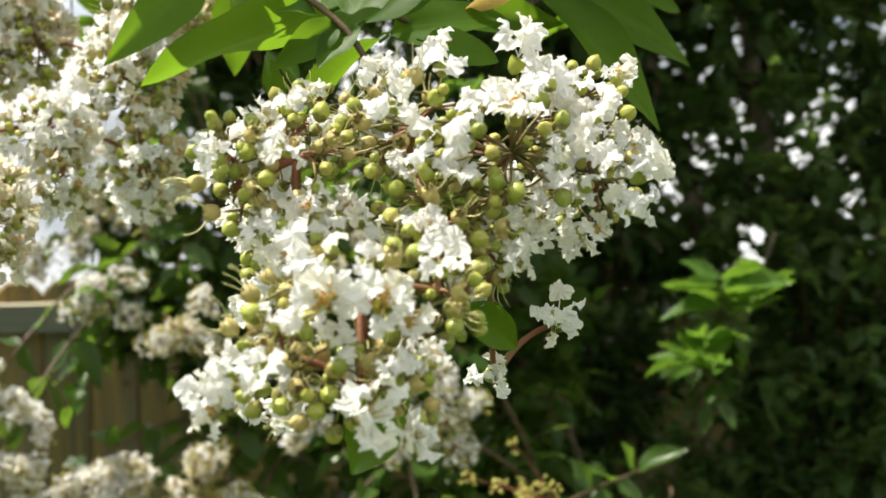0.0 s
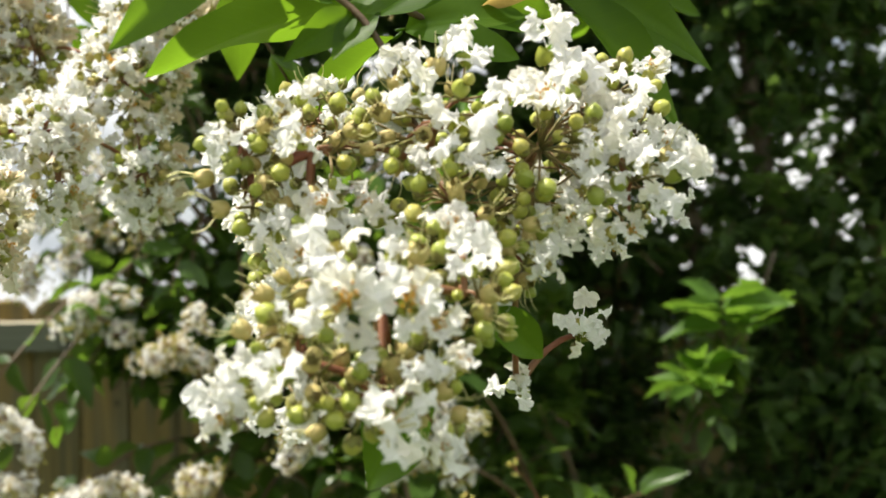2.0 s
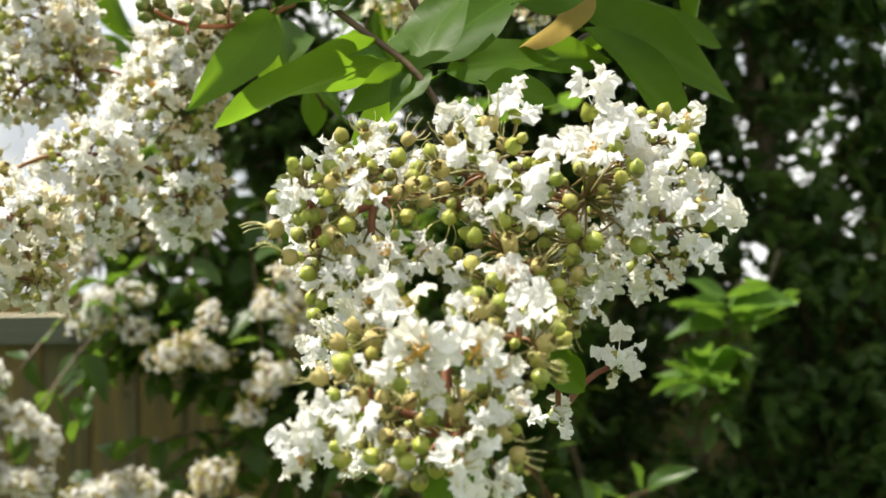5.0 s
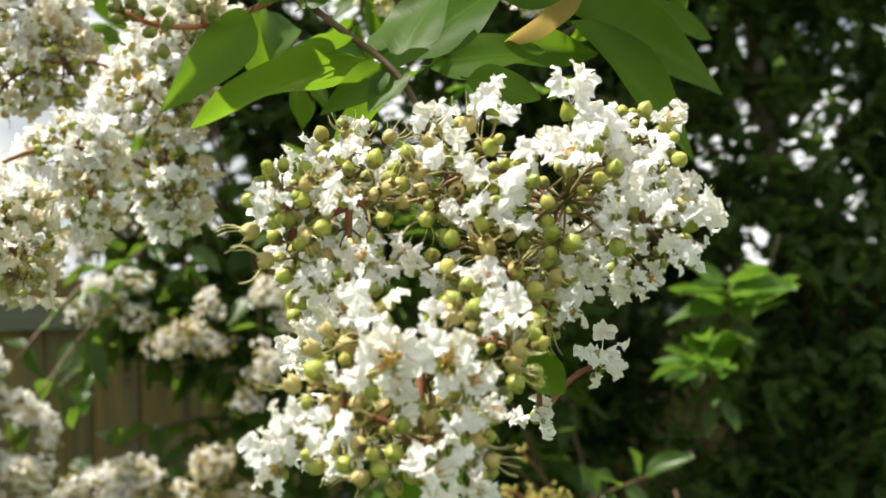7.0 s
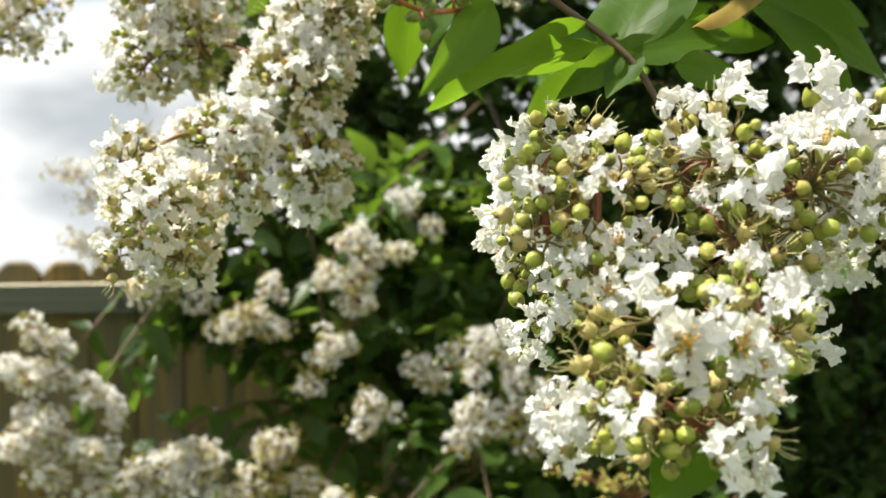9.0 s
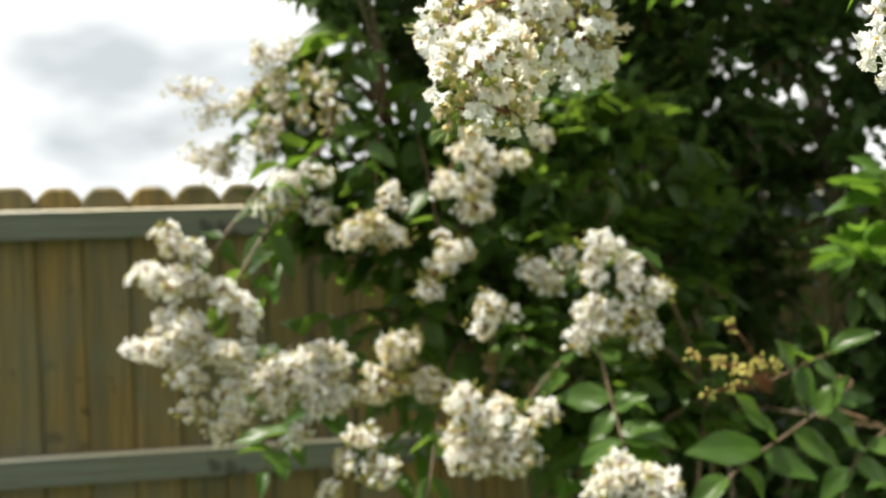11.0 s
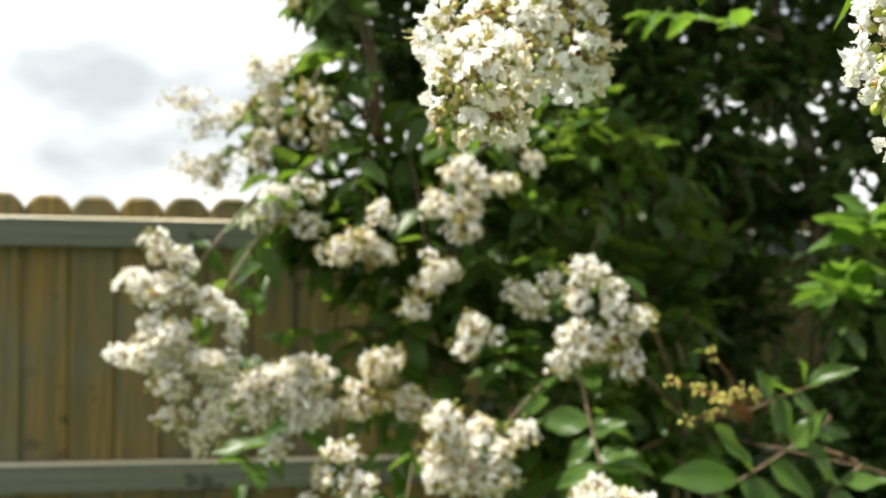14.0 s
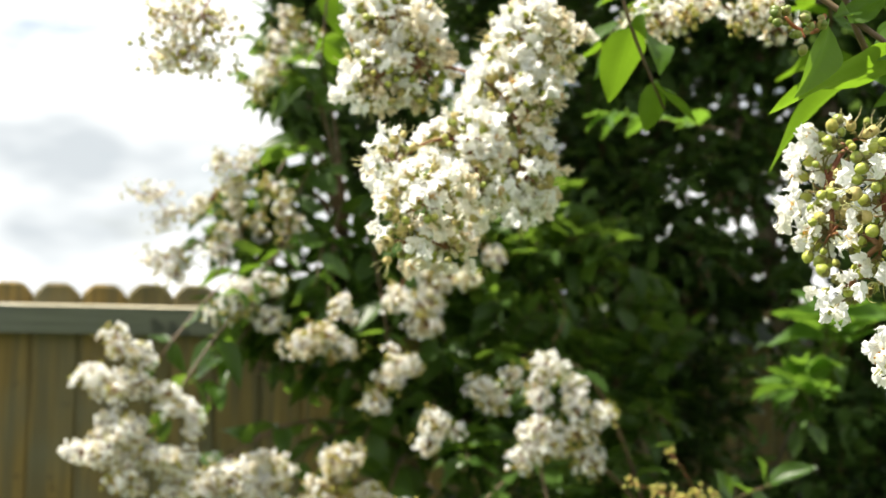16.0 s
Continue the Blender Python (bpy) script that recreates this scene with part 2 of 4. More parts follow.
def tube(geo, pts, r0, r1, sides=5, m=0):
    pts = np.asarray(pts, float)
    n = len(pts)
    tan = np.gradient(pts, axis=0)
    tan /= np.linalg.norm(tan, axis=1, keepdims=True) + 1e-9
    ref = np.array([0.31, 0.87, 0.38])
    u = np.cross(tan, ref)
    u /= np.linalg.norm(u, axis=1, keepdims=True) + 1e-9
    w = np.cross(tan, u)
    ang = np.arange(sides) * 2 * math.pi / sides
    r = np.linspace(r0, r1, n)[:, None, None]
    ring = pts[:, None] + r * (np.cos(ang)[None, :, None] * u[:, None] + np.sin(ang)[None, :, None] * w[:, None])
    v = np.vstack([ring.reshape(-1, 3), pts[:1], pts[-1:]])
    i, k = np.meshgrid(np.arange(n - 1), np.arange(sides), indexing="ij")
    a, b = i * sides + k, i * sides + (k + 1) % sides
    f = np.concatenate([np.stack([a, b, b + sides], -1).reshape(-1, 3), np.stack([a, b + sides, a + sides], -1).reshape(-1, 3)])
    k = np.arange(sides)
    caps = np.concatenate([np.stack([(k + 1) % sides, k, np.full(sides, n * sides)], -1),
                           np.stack([(n - 1) * sides + k, (n - 1) * sides + (k + 1) % sides, np.full(sides, n * sides + 1)], -1)])
    geo.add(v, np.concatenate([f, caps]), m)


def lathe(profile, sides, ridge=0.0, ridges=6):
    """A turned shape about z from (radius, height) pairs."""
    ang = np.arange(sides) * 2 * math.pi / sides
    v = [[r * (1 + ridge * math.cos(ridges * a)) * math.cos(a), r * (1 + ridge * math.cos(ridges * a)) * math.sin(a), z] for r, z in profile for a in ang]
    f = []
    for i in range(len(profile) - 1):
        for k in range(sides):
            a, b = i * sides + k, i * sides + (k + 1) % sides
            f += [(a, b, b + sides), (a, b + sides, a + sides)]
    return np.array(v), np.array(f)


def leaf_shape(segs, cols, fold, sag, wave, seed, width=0.27, point=0.75):
    """A unit leaf along x: pointed oval, folded at its midrib, bowed and slightly wavy."""
    r = random.Random(seed)
    ph = r.uniform(0, 6)
    v, f = [], []
    for i in range(segs + 1):
        t = i / segs
        w = width * max(0.0, math.sin(math.pi * t**point)) ** 0.85 + (0.008 if i == 0 else 0.0)
        for k in range(cols):
            s = 2 * k / (cols - 1) - 1
            y = s * w
            z = -sag * t * t + fold * abs(y) + wave * math.sin(7 * t + ph + 2 * s) * abs(s) * w * 4
            v.append((t, y + 0.03 * math.sin(2.2 * t + ph), z))
    for i in range(segs):
        for k in range(cols - 1):
            a = i * cols + k
            f += [(a, a + cols, a + cols + 1), (a, a + cols + 1, a + 1)]
    return np.array(v), np.array(f)


LOW_LEAVES = [leaf_shape(4, 3, fo, sa, wa, i, wi) for i, (fo, sa, wa, wi) in enumerate(
    ((0.25, 0.12, 0.0, 0.27), (0.5, 0.28, 0.06, 0.25), (0.1, 0.05, 0.05, 0.30), (0.7, 0.4, 0.03, 0.24), (0.35, -0.12, 0.06, 0.26)))]
HIGH_LEAVES = [leaf_shape(12, 7, fo, sa, wa, 20 + i, wi) for i, (fo, sa, wa, wi) in enumerate(
    ((0.30, 0.14, 0.05, 0.25), (0.55, 0.30, 0.07, 0.24), (0.25, 0.08, 0.06, 0.28), (0.7, 0.36, 0.06, 0.23), (0.4, -0.12, 0.07, 0.25), (0.5, 0.22, 0.05, 0.16)))]


def high_leaf_mesh(i, mat, name="leaf"):
    g = Geo()
    g.add(*HIGH_LEAVES[i])
    tube(g, [(-0.07, 0, 0.008), (-0.03, 0, 0.003), (0.015, 0, 0.0)], 0.012, 0.010, 5)
    return g.mesh(name, [mat])


BIG_LEAF_MESHES = [high_leaf_mesh(i, LEAF_BIG) for i in range(6)]
GLOSS_LEAF_MESHES = [high_leaf_mesh(i, LEAF_GLOSS) for i in range(5)]
YELLOW_LEAF_MESHES = [high_leaf_mesh(i, LEAF_YELLOW) for i in range(5)]
YOUNG_LEAF_MESHES = [high_leaf_mesh(i, LEAF_YOUNG) for i in range(5)]


def leaf_matrix(p, along, up, size):
    a = axes(along, up)
    m = Matrix([[*(a[:, i] * size), p[i]] for i in range(3)] + [[0, 0, 0, 1]])
    return m


# ---------------------------------------------------------------- flower pieces


def petal_shape(r, rings, spokes, claw):
    """A crumpled petal with a ruffled, softly lobed rim on a narrow claw along x; the blade's middle lies at x = claw."""
    ph = [r.uniform(0, 6.28) for _ in range(7)]
    v, f = [(claw, 0, 0)], []
    cup, roll = r.uniform(-0.1, 0.55), r.uniform(-0.5, 0.5)
    for i in range(1, rings + 1):
        q = i / rings
        for k in range(spokes):
            a = 2 * math.pi * k / spokes
            edge = 1 + q**2 * (0.15 * math.sin(2 * a + ph[0]) + 0.13 * math.sin(3 * a + ph[1]) + 0.10 * math.sin(5 * a + ph[5])) - 0.15 * q * math.cos(a)
            z = 0.26 * q * math.sin(2 * a + ph[2] + 2 * q) + 0.24 * q**1.3 * math.sin(4 * a + ph[3] + 3 * q) - cup * q * q + roll * q * q * math.sin(a) * abs(math.sin(a))
            if spokes > 12:
                edge += 0.12 * q**3 * abs(math.sin(5.5 * a + ph[6])) + 0.05 * q**3 * math.sin(13 * a + ph[4])
                z += 0.24 * q**1.6 * math.sin(7 * a + ph[4] + 4 * q) + 0.10 * q**2.5 * math.sin(14 * a + ph[6])
            v.append((claw + q * edge * math.cos(a), q * edge * math.sin(a), z))
    for k in range(spokes):
        f.append((0, 1 + k, 1 + (k + 1) % spokes))
    for i in range(rings - 1):
        for k in range(spokes):
            a, b = 1 + i * spokes + k, 1 + i * spokes + (k + 1) % spokes
            f += [(a, a + spokes, b + spokes), (a, b + spokes, b)]
    n = len(v)
    v += [(0, -0.05, -0.2), (0, 0.05, -0.2), (claw * 0.7, 0.07, 0.02), (claw * 0.7, -0.07, 0.02)]
    f += [(n, n + 1, n + 2), (n, n + 2, n + 3)]
    return np.array(v), np.array(f)


def flower_geo(seed, rings, spokes, calyx=True):
    """Six crinkled petals round a green cup, facing +z, in metres."""
    r = random.Random(seed)
    g = Geo()
    for k in range(6):
        if r.random() < 0.15:
            continue
        v, f = petal_shape(r, rings, spokes, r.uniform(1.5, 2.1))
        v = v * (0.0046 * r.uniform(0.75, 1.2))
        tip, spin, twist = r.uniform(-0.35, 1.25), k * math.pi / 3 + r.uniform(-0.3, 0.3), r.uniform(-1.0, 1.0)
        e = Euler((twist, -tip, 0)).to_matrix()
        z = Matrix.Rotation(spin, 3, "Z")
        m = np.array(z @ e)
        g.add(v @ m.T + np.array([0, 0, 0.0035]), f, 0)
    if calyx:
        v, f = lathe([(0.0004, -0.004), (0.0022, -0.0025), (0.0032, 0.0), (0.0034, 0.0022)], 12, 0.12)
        g.add(v, f, 1)
    return g


def stamen_geo(seed):
    """A tuft of pale filaments with yellow anthers and a few long curled ones, facing +z."""
    r = random.Random(seed)
    g = Geo()
    for _ in range(22):
        a, lean, ln = r.uniform(0, 6.28), r.uniform(0.05, 0.55), r.uniform(0.006, 0.010)
        d = np.array([math.cos(a) * lean, math.sin(a) * lean, 1.0])
        top = unit(d) * ln
        tube(g, [(0, 0, 0.001), top * 0.6 + (0, 0, 0.0006), top], 0.00022, 0.00016, 3, 0)
        v, f = lathe([(0.0001, -0.0006), (0.0006, 0.0), (0.0001, 0.0007)], 5)
        g.add(v + top, f, 1)
    for _ in range(6):
        a, ln = r.uniform(0, 6.28), r.uniform(0.011, 0.017)
        out = np.array([math.cos(a), math.sin(a), 0])
        pts = [out * (ln * 0.62 * math.sin(q * 2.0)) + np.array([0, 0, ln * 0.75 * math.sin(q * 1.75) * (1 - 0.25 * q)]) for q in np.linspace(0.05, 1.45, 9)]
        tube(g, pts, 0.00035, 0.00022, 4, 0)
    return g


def bud_geo(sides=24, fine=True):
    """A plump bud with six seams and a small beak above its cup, along +z."""
    g = Geo()
    prof = [(0.0005, 0.0), (0.0020, 0.0003), (0.0032, 0.0014), (0.0037, 0.0030), (0.0036, 0.0046), (0.0029, 0.0061), (0.0016, 0.0072), (0.0007, 0.0079), (0.0001, 0.0083)]
    if not fine:
        g.add(*lathe([(0.0006, 0.0), (0.0036, 0.0022), (0.0034, 0.0054), (0.0003, 0.0074)], sides), 0)
        return g
    v, f = lathe(prof, sides)
    for k, (x, y, z) in enumerate(v):
        seam = abs(((math.atan2(y, x) / (math.pi / 3)) + 0.5) % 1.0 - 0.5)
        q = 1 - 0.10 * math.exp(-((seam / 0.11) ** 2)) * min(1.0, z / 0.002)
        v[k] = (x * q, y * q, z)
    g.add(v, f, 0)
    g.add(*lathe([(0.0012, -0.0012), (0.0021, -0.0002), (0.0030, 0.0007), (0.0036, 0.0019)], 12, 0.08), 1)
    return g


def husk_geo(seed):
    """A spent flower: open cup with withered lobes."""
    r = random.Random(seed)
    g = Geo()
    v, f = lathe([(0.0005, 0.0), (0.0026, 0.001), (0.0034, 0.003), (0.0035, 0.0045), (0.0031, 0.0060), (0.0022, 0.0070)], 18)
    for k, (x, y, z) in enumerate(v):
        if z > 0.005:
            q = 1 + (z - 0.005) * 130 * math.cos(6 * math.atan2(y, x) + seed) + r.uniform(-0.12, 0.12)
            v[k] = (x * q, y * q, z + r.uniform(-0.0008, 0.0008))
    g.add(v, f, 0)
    for _ in range(4):
        a = r.uniform(0, 6.28)
        out = np.array([math.cos(a), math.sin(a), 0])
        tube(g, [out * 0.0024 * q + np.array([0, 0, 0.004 + 0.004 * q]) + out * 0.003 * math.sin(q) for q in np.linspace(0, 3, 6)], 0.0003, 0.0002, 3, 1)
    return g


FLOWER_MESHES = [flower_geo(100 + i, 4, 48).mesh("flower", [PETAL, BUD]) for i in range(10)]
FLOWER_OLD_MESHES = [flower_geo(140 + i, 3, 20).mesh("flower", [PETAL_OLD, BUD]) for i in range(8)]
STAMEN_MESHES = [stamen_geo(200 + i).mesh("stamen_tuft", [FILAMENT, ANTHER]) for i in range(5)]
BUD_MESH = bud_geo().mesh("bud", [BUD, CUP])
BUD_GREEN_MESH = bud_geo(16).mesh("bud", [BUD_GREEN, CUP])
HUSK_MESHES = [husk_geo(300 + i).mesh("husk", [HUSK, FILAMENT]) for i in range(4)]
FAR_FLOWER_MESHES = [flower_geo(400 + i, 2, 9, False).mesh("flower", [PETAL]) for i in range(8)]
FAR_OLD_MESHES = [flower_geo(420 + i, 2, 9, False).mesh("flower", [PETAL_OLD]) for i in range(8)]
LOW_BUD = bud_geo(6, False)
LOW_BUD = (LOW_BUD.v[0], LOW_BUD.f[0])


def facing(p, out, size, spin):
    """A pose whose +z looks along out."""
    z = unit(out)
    x = unit(np.cross((0.2, 0.9, 0.35), z))
    y = np.cross(z, x)
    c, s = math.cos(spin), math.sin(spin)
    x, y = c * x + s * y, c * y - s * x
    return np.stack([x, y, z], 1) * size, np.asarray(p, float)


def as_matrix(rot, p):
    return Matrix([[*rot[i], p[i]] for i in range(3)] + [[0, 0, 0, 1]])


def tufts(lobes, r, small=0.026):
    """Breaks each lobe into smaller uneven tufts."""
    out = []
    for x, y, z, rx, rz in lobes:
        n = max(1, int(round(rx * rz / small**2 * 1.3)))
        if n < 2:
            out.append((x, y, z, rx, rz))
            continue
        for k in range(n + 2):
            d = unit([r.gauss(0, 1), r.gauss(0, 0.8), r.gauss(0, 1)]) * r.uniform(0.35, 0.80)
            q = r.uniform(0.26, 0.50)
            out.append((x + d[0] * rx, y + d[1] * 0.5 * (rx + rz), z + d[2] * rz, q * rx, q * rz * r.uniform(0.9, 1.3)))
    return out


def lobe_points(lobes, spacing, r, depth=1.0, loose=0.13):
    """Points with outward directions over the surface of a union of egg-shaped lobes."""
    cs = [np.array(l[:3]) for l in lobes]
    rs = [np.array([l[3], depth * 0.5 * (l[3] + l[4]), l[4]]) for l in lobes]
    found = []
    for i, (c, rad) in enumerate(zip(cs, rs)):
        for shell, every in ((1.0, 1.0), (0.66, 1.25)):
            q = rad * shell
            area = 4 * math.pi * ((q[0] * q[1]) ** 1.6 / 3 + (q[0] * q[2]) ** 1.6 / 3 + (q[1] * q[2]) ** 1.6 / 3) ** (1 / 1.6)
            n = max(4, int(area / (spacing * every) ** 2))
            turn = r.uniform(0, 6.28)
            for k in range(n):
                z = 1 - 2 * (k + 0.5) / n
                a = turn + k * 2.39996 + r.uniform(-0.2, 0.2)
                d = np.array([math.sqrt(1 - z * z) * math.cos(a), math.sqrt(1 - z * z) * math.sin(a), z])
                p = c + d * q * r.uniform(1 - loose, 1 + 0.8 * loose)
                if any(j != i and np.linalg.norm((p - cs[j]) / rs[j]) < 0.72 * shell for j in range(len(lobes))):
                    continue
                found.append((p, unit(d / rad + np.array([0, 0, 0.25 / rad.mean()])), i, shell))
    return cs, found


def panicle_stalks(geo, cs, found, root, origin, r, thick, sides):
    joined, left = [root], sorted(cs, key=lambda c: np.linalg.norm(c - root))
    for c in left:
        a = min(joined, key=lambda q: np.linalg.norm(q - c))
        tube(geo, curve(a - origin, c - origin, (0, 0, 0.12 * np.linalg.norm(c - a)), 7), thick, thick * 0.7, sides)
        joined.append(c)
    for i, c in enumerate(cs):
        mine = [(p, out) for p, out, k, shell in found if k == i]
        ways = [unit([r.gauss(0, 1), r.gauss(0, 1), r.gauss(0, 1)]) for _ in range(max(3, min(8, len(mine) // 6)))]
        groups = [[] for _ in ways]
        for p, out in mine:
            groups[max(range(len(ways)), key=lambda k: ways[k] @ unit(p - c))].append((p, out))
        for some in groups:
            if not some:
                continue
            node = c + (np.mean([p for p, _ in some], 0) - c) * 0.70
            tube(geo, curve(c - origin, node - origin, (0, 0, 0.002), 4), thick * 0.55, thick * 0.4, 5 if sides > 4 else 3)
            for p, out in some:
                end = p - out * 0.002
                if sides > 4:
                    tube(geo, [node - origin, (node + end) / 2 - origin + out * 0.003, end - origin], thick * 0.34, thick * 0.28, 4, 1)
                else:
                    tube(geo, [node - origin, end - origin], thick * 0.3, thick * 0.22, 3)


def front(lobes, x, z, depth):
    """How far off (y) the lobes' near side lies behind the place (x, z)."""
    best, close = 9.0, (9.0, 0.0)
    for cx, cy, cz, rx, rz in lobes:
        d = ((x - cx) / rx) ** 2 + ((z - cz) / rz) ** 2
        close = min(close, (d, cy))
        if d < 1:
            best = min(best, cy - depth * 0.5 * (rx + rz) * math.sqrt(1 - d))
    return best if best < 9 else close[1]


def near_panicle(tree, base, lobes, root, seed, label, spacing=0.0165, meshes=FLOWER_MESHES, share=(0.38, 0.86), bias=0.0, depth=1.0, blooms=(), lift=0.0, fresh=0.0):
    """A panicle whose every flower, bud and husk is a piece of its own. blooms: x, z and size of flowers on its near
    side. fresh: share of whiter flowers, higher on the sunward side to paint its light.
    """
    r = random.Random(seed)
    cs, found = lobe_points(lobes, spacing, r, depth)
    root = np.array(root)
    origin = np.mean(cs, 0)
    placed = []
    for x, z, size in blooms:
        p = np.array([x, front(lobes, x, z, depth) - 0.004, z])
        i = min(range(len(cs)), key=lambda k: np.linalg.norm(cs[k] - p))
        placed.append((p, unit(unit(p - cs[i]) * 0.5 + np.array([0, -0.75, 0.55])), i, 1.0, size))
    g = Geo()
    found = [row for row in found if not (row[1][1] < 0.3 and row[3] == 1.0 and any(math.hypot(row[0][0] - x, row[0][2] - z) < 0.009 * size for x, z, size in blooms))]
    panicle_stalks(g, cs, found + [row[:4] for row in placed], root, origin, r, 0.0019, 6)
    head = part("panicle", g.mesh("panicle", [STALK, PEDICEL]), tree, tuple(origin - base), label)

    def bloom(local, out, size, tuft):
        # lit side painted in: white petals face the sun, creamier ones the shade
        sunward = unit(out) @ unit((-0.55, -0.45, 0.45))
        some = FLOWER_MESHES if r.random() < fresh * (0.35 + 1.2 * sunward) else meshes
        rot, q = facing(local, unit(out + np.array([r.gauss(0, 0.25) for _ in range(3)])), size, r.uniform(0, 6.28))
        part("flower", r.choice(some), head, as_matrix(rot, q))
        if r.random() < tuft:
            part("stamen_tuft", r.choice(STAMEN_MESHES), head, as_matrix(rot, q))

    for p, out, i, shell, size in placed:
        bloom(p - origin, out, 0.84 * size + 0.08, 0.25)
    for p, out, i, shell in found:
        patch = noise.noise(Vector(p * 34) + Vector((seed, 0, 0))) * 0.55
        pick = r.random() + patch + bias
        local = p - origin
        if blooms and out[1] < 0.3:
            pick += 0.42
            if p[0] < 0.0 and p[2] > 1.868:
                pick += 0.2
            elif p[0] > 0.03:
                pick -= 0.36 if p[2] > 1.872 else 0.28
            elif p[2] < 1.85:
                pick += 0.30
        elif blooms and p[2] < 1.85:
            pick += 0.30
        if blooms and p[0] > 0.015 and p[1] > 0.535 and p[2] < 1.84:
            pick -= 0.7
        if blooms and out[0] < -0.35 and p[0] < -0.045 and p[1] > (0.525 if p[2] > 1.86 else 0.49):
            pick -= 0.60
        if pick < share[0] and shell == 1.0:
            bloom(local, unit(out + np.array([0, 0, lift])), r.uniform(0.75, 1.1) + 0.25 * lift, 0.3)
        elif pick < share[1] + (0.42 if blooms else 0.0):
            for k in range(r.choice((1, 1, 1, 2)) if shell == 1.0 else r.choice((0, 1))):
                o2 = unit(out + np.array([r.gauss(0, 0.5) for _ in range(3)]))
                rot, q = facing(local + o2 * 0.007 * k, o2, r.uniform(0.55, 1.02), r.uniform(0, 6.28))
                part("bud", BUD_MESH, head, as_matrix(rot, q))
        else:
            rot, q = facing(local, out, r.uniform(0.8, 1.1), r.uniform(0, 6.28))
            part("husk", r.choice(HUSK_MESHES), head, as_matrix(rot, q))
    return head


def far_panicle(tree, base, lobes, root, seed, label, old=0.25, spacing=0.0126, white=0.72, depth=0.9, loose=0.45):
    """A panicle seen from farther off: its flowers are pieces, its tiny buds one part."""
    r = random.Random(seed)
    lobes = tufts([(x, y, z, max(0.014, rx - 0.003), max(0.014, rz - 0.003)) for x, y, z, rx, rz in lobes], r)
    cs, found = lobe_points(lobes, spacing, r, depth, loose)
    origin, root = np.mean(cs, 0), np.array(root)
    g, buds, flowers = Geo(), Geo(), []
    panicle_stalks(g, cs, found, root, origin, r, 0.0022, 4)
    for p, out, i, shell in found:
        pick = r.random() + 0.55 * noise.noise(Vector(p * 24) + Vector((0, seed, 0)))
        local = p - origin
        if pick < white and shell == 1.0:
            way = unit(out + np.array([r.gauss(-0.15, 0.3), r.gauss(-0.1, 0.3), 0.55 + r.gauss(0, 0.3)]))
            rot, q = facing(local, way, r.uniform(0.58, 0.92), r.uniform(0, 6.28))
            # undersides draw more cream petals: their shade is put into the colour
            flowers.append((r.choice(FAR_OLD_MESHES if r.random() < 0.03 + old * (1.9 if out[2] < 0 else 0.65) else FAR_FLOWER_MESHES), as_matrix(rot, q)))
        for k in range(r.choice((1, 2, 3)) if pick >= white else r.choice((0, 0, 1)) if shell == 1.0 else 1):
            o2 = unit(out + np.array([r.gauss(0, 0.7) for _ in range(3)]))
            rot, q = facing(local + o2 * r.uniform(0.004, 0.012), o2, r.uniform(0.55, 1.0), 0)
            buds.add(LOW_BUD[0] @ rot.T + q, LOW_BUD[1], 0)
    head = part("panicle", g.mesh("panicle", [STALK]), tree, tuple(origin - base), label)
    for me, m in flowers:
        part("flower", me, head, m)
    if buds.n:
        part("bud_cluster", buds.mesh("bud_cluster", [BUD_FAR]), head)["kind"] = "stuff"
    return head


def shoot(leaves, wood, pts, r, size, pairs, thick=0.003, spread=1.0, up=(0, 0, 1), start=0.15, end=1.0, big=None):
    """Pairs of leaves along a twig. leaves: a Geo, or (parent, base, meshes) for leaves that are pieces of their own."""
    tube(wood, pts, thick, thick * 0.45, 5 if big else 4)
    n = len(pts)
    for k in range(pairs):
        t = start + (end - start) * (k + 0.5) / pairs
        i = min(n - 2, int(t * (n - 1)))
        p = pts[i] + (pts[i + 1] - pts[i]) * (t * (n - 1) - i)
        ax = unit(pts[i + 1] - pts[i])
        side = unit(np.cross(ax, up))
        for s in (-1, 1):
            if r.random() < 0.06:
                continue
            wild = 0.18 if big else 0.42
            d = unit(ax * r.uniform(0.35, 0.8) + side * s * spread * r.uniform(0.7, 1.1) + np.array([r.gauss(0, wild), r.gauss(0, wild), r.gauss(-0.12 if big else -0.35, 0.07 + wild)]))
            n_up = unit(np.asarray(up) + np.array([r.gauss(0, 0.17 + wild), r.gauss(0, 0.17 + wild), r.gauss(0, 0.15)]))
            ln = size * r.uniform(0.7, 1.2) * (0.75 + 0.5 * math.sin(math.pi * min(1, t)))
            if big:
                parent, base, meshes = big
                part("leaf", r.choice(meshes[:5]), parent, leaf_matrix(p - base, d, n_up, ln))
            else:
                v, f = r.choice(LOW_LEAVES)
                leaves.add((v * ln) @ axes(d, n_up) + p, f)
    # the end leaf
    if not big:
        v, f = r.choice(LOW_LEAVES)
        leaves.add((v * size) @ axes(pts[-1] - pts[-2], up) + pts[-1], f)


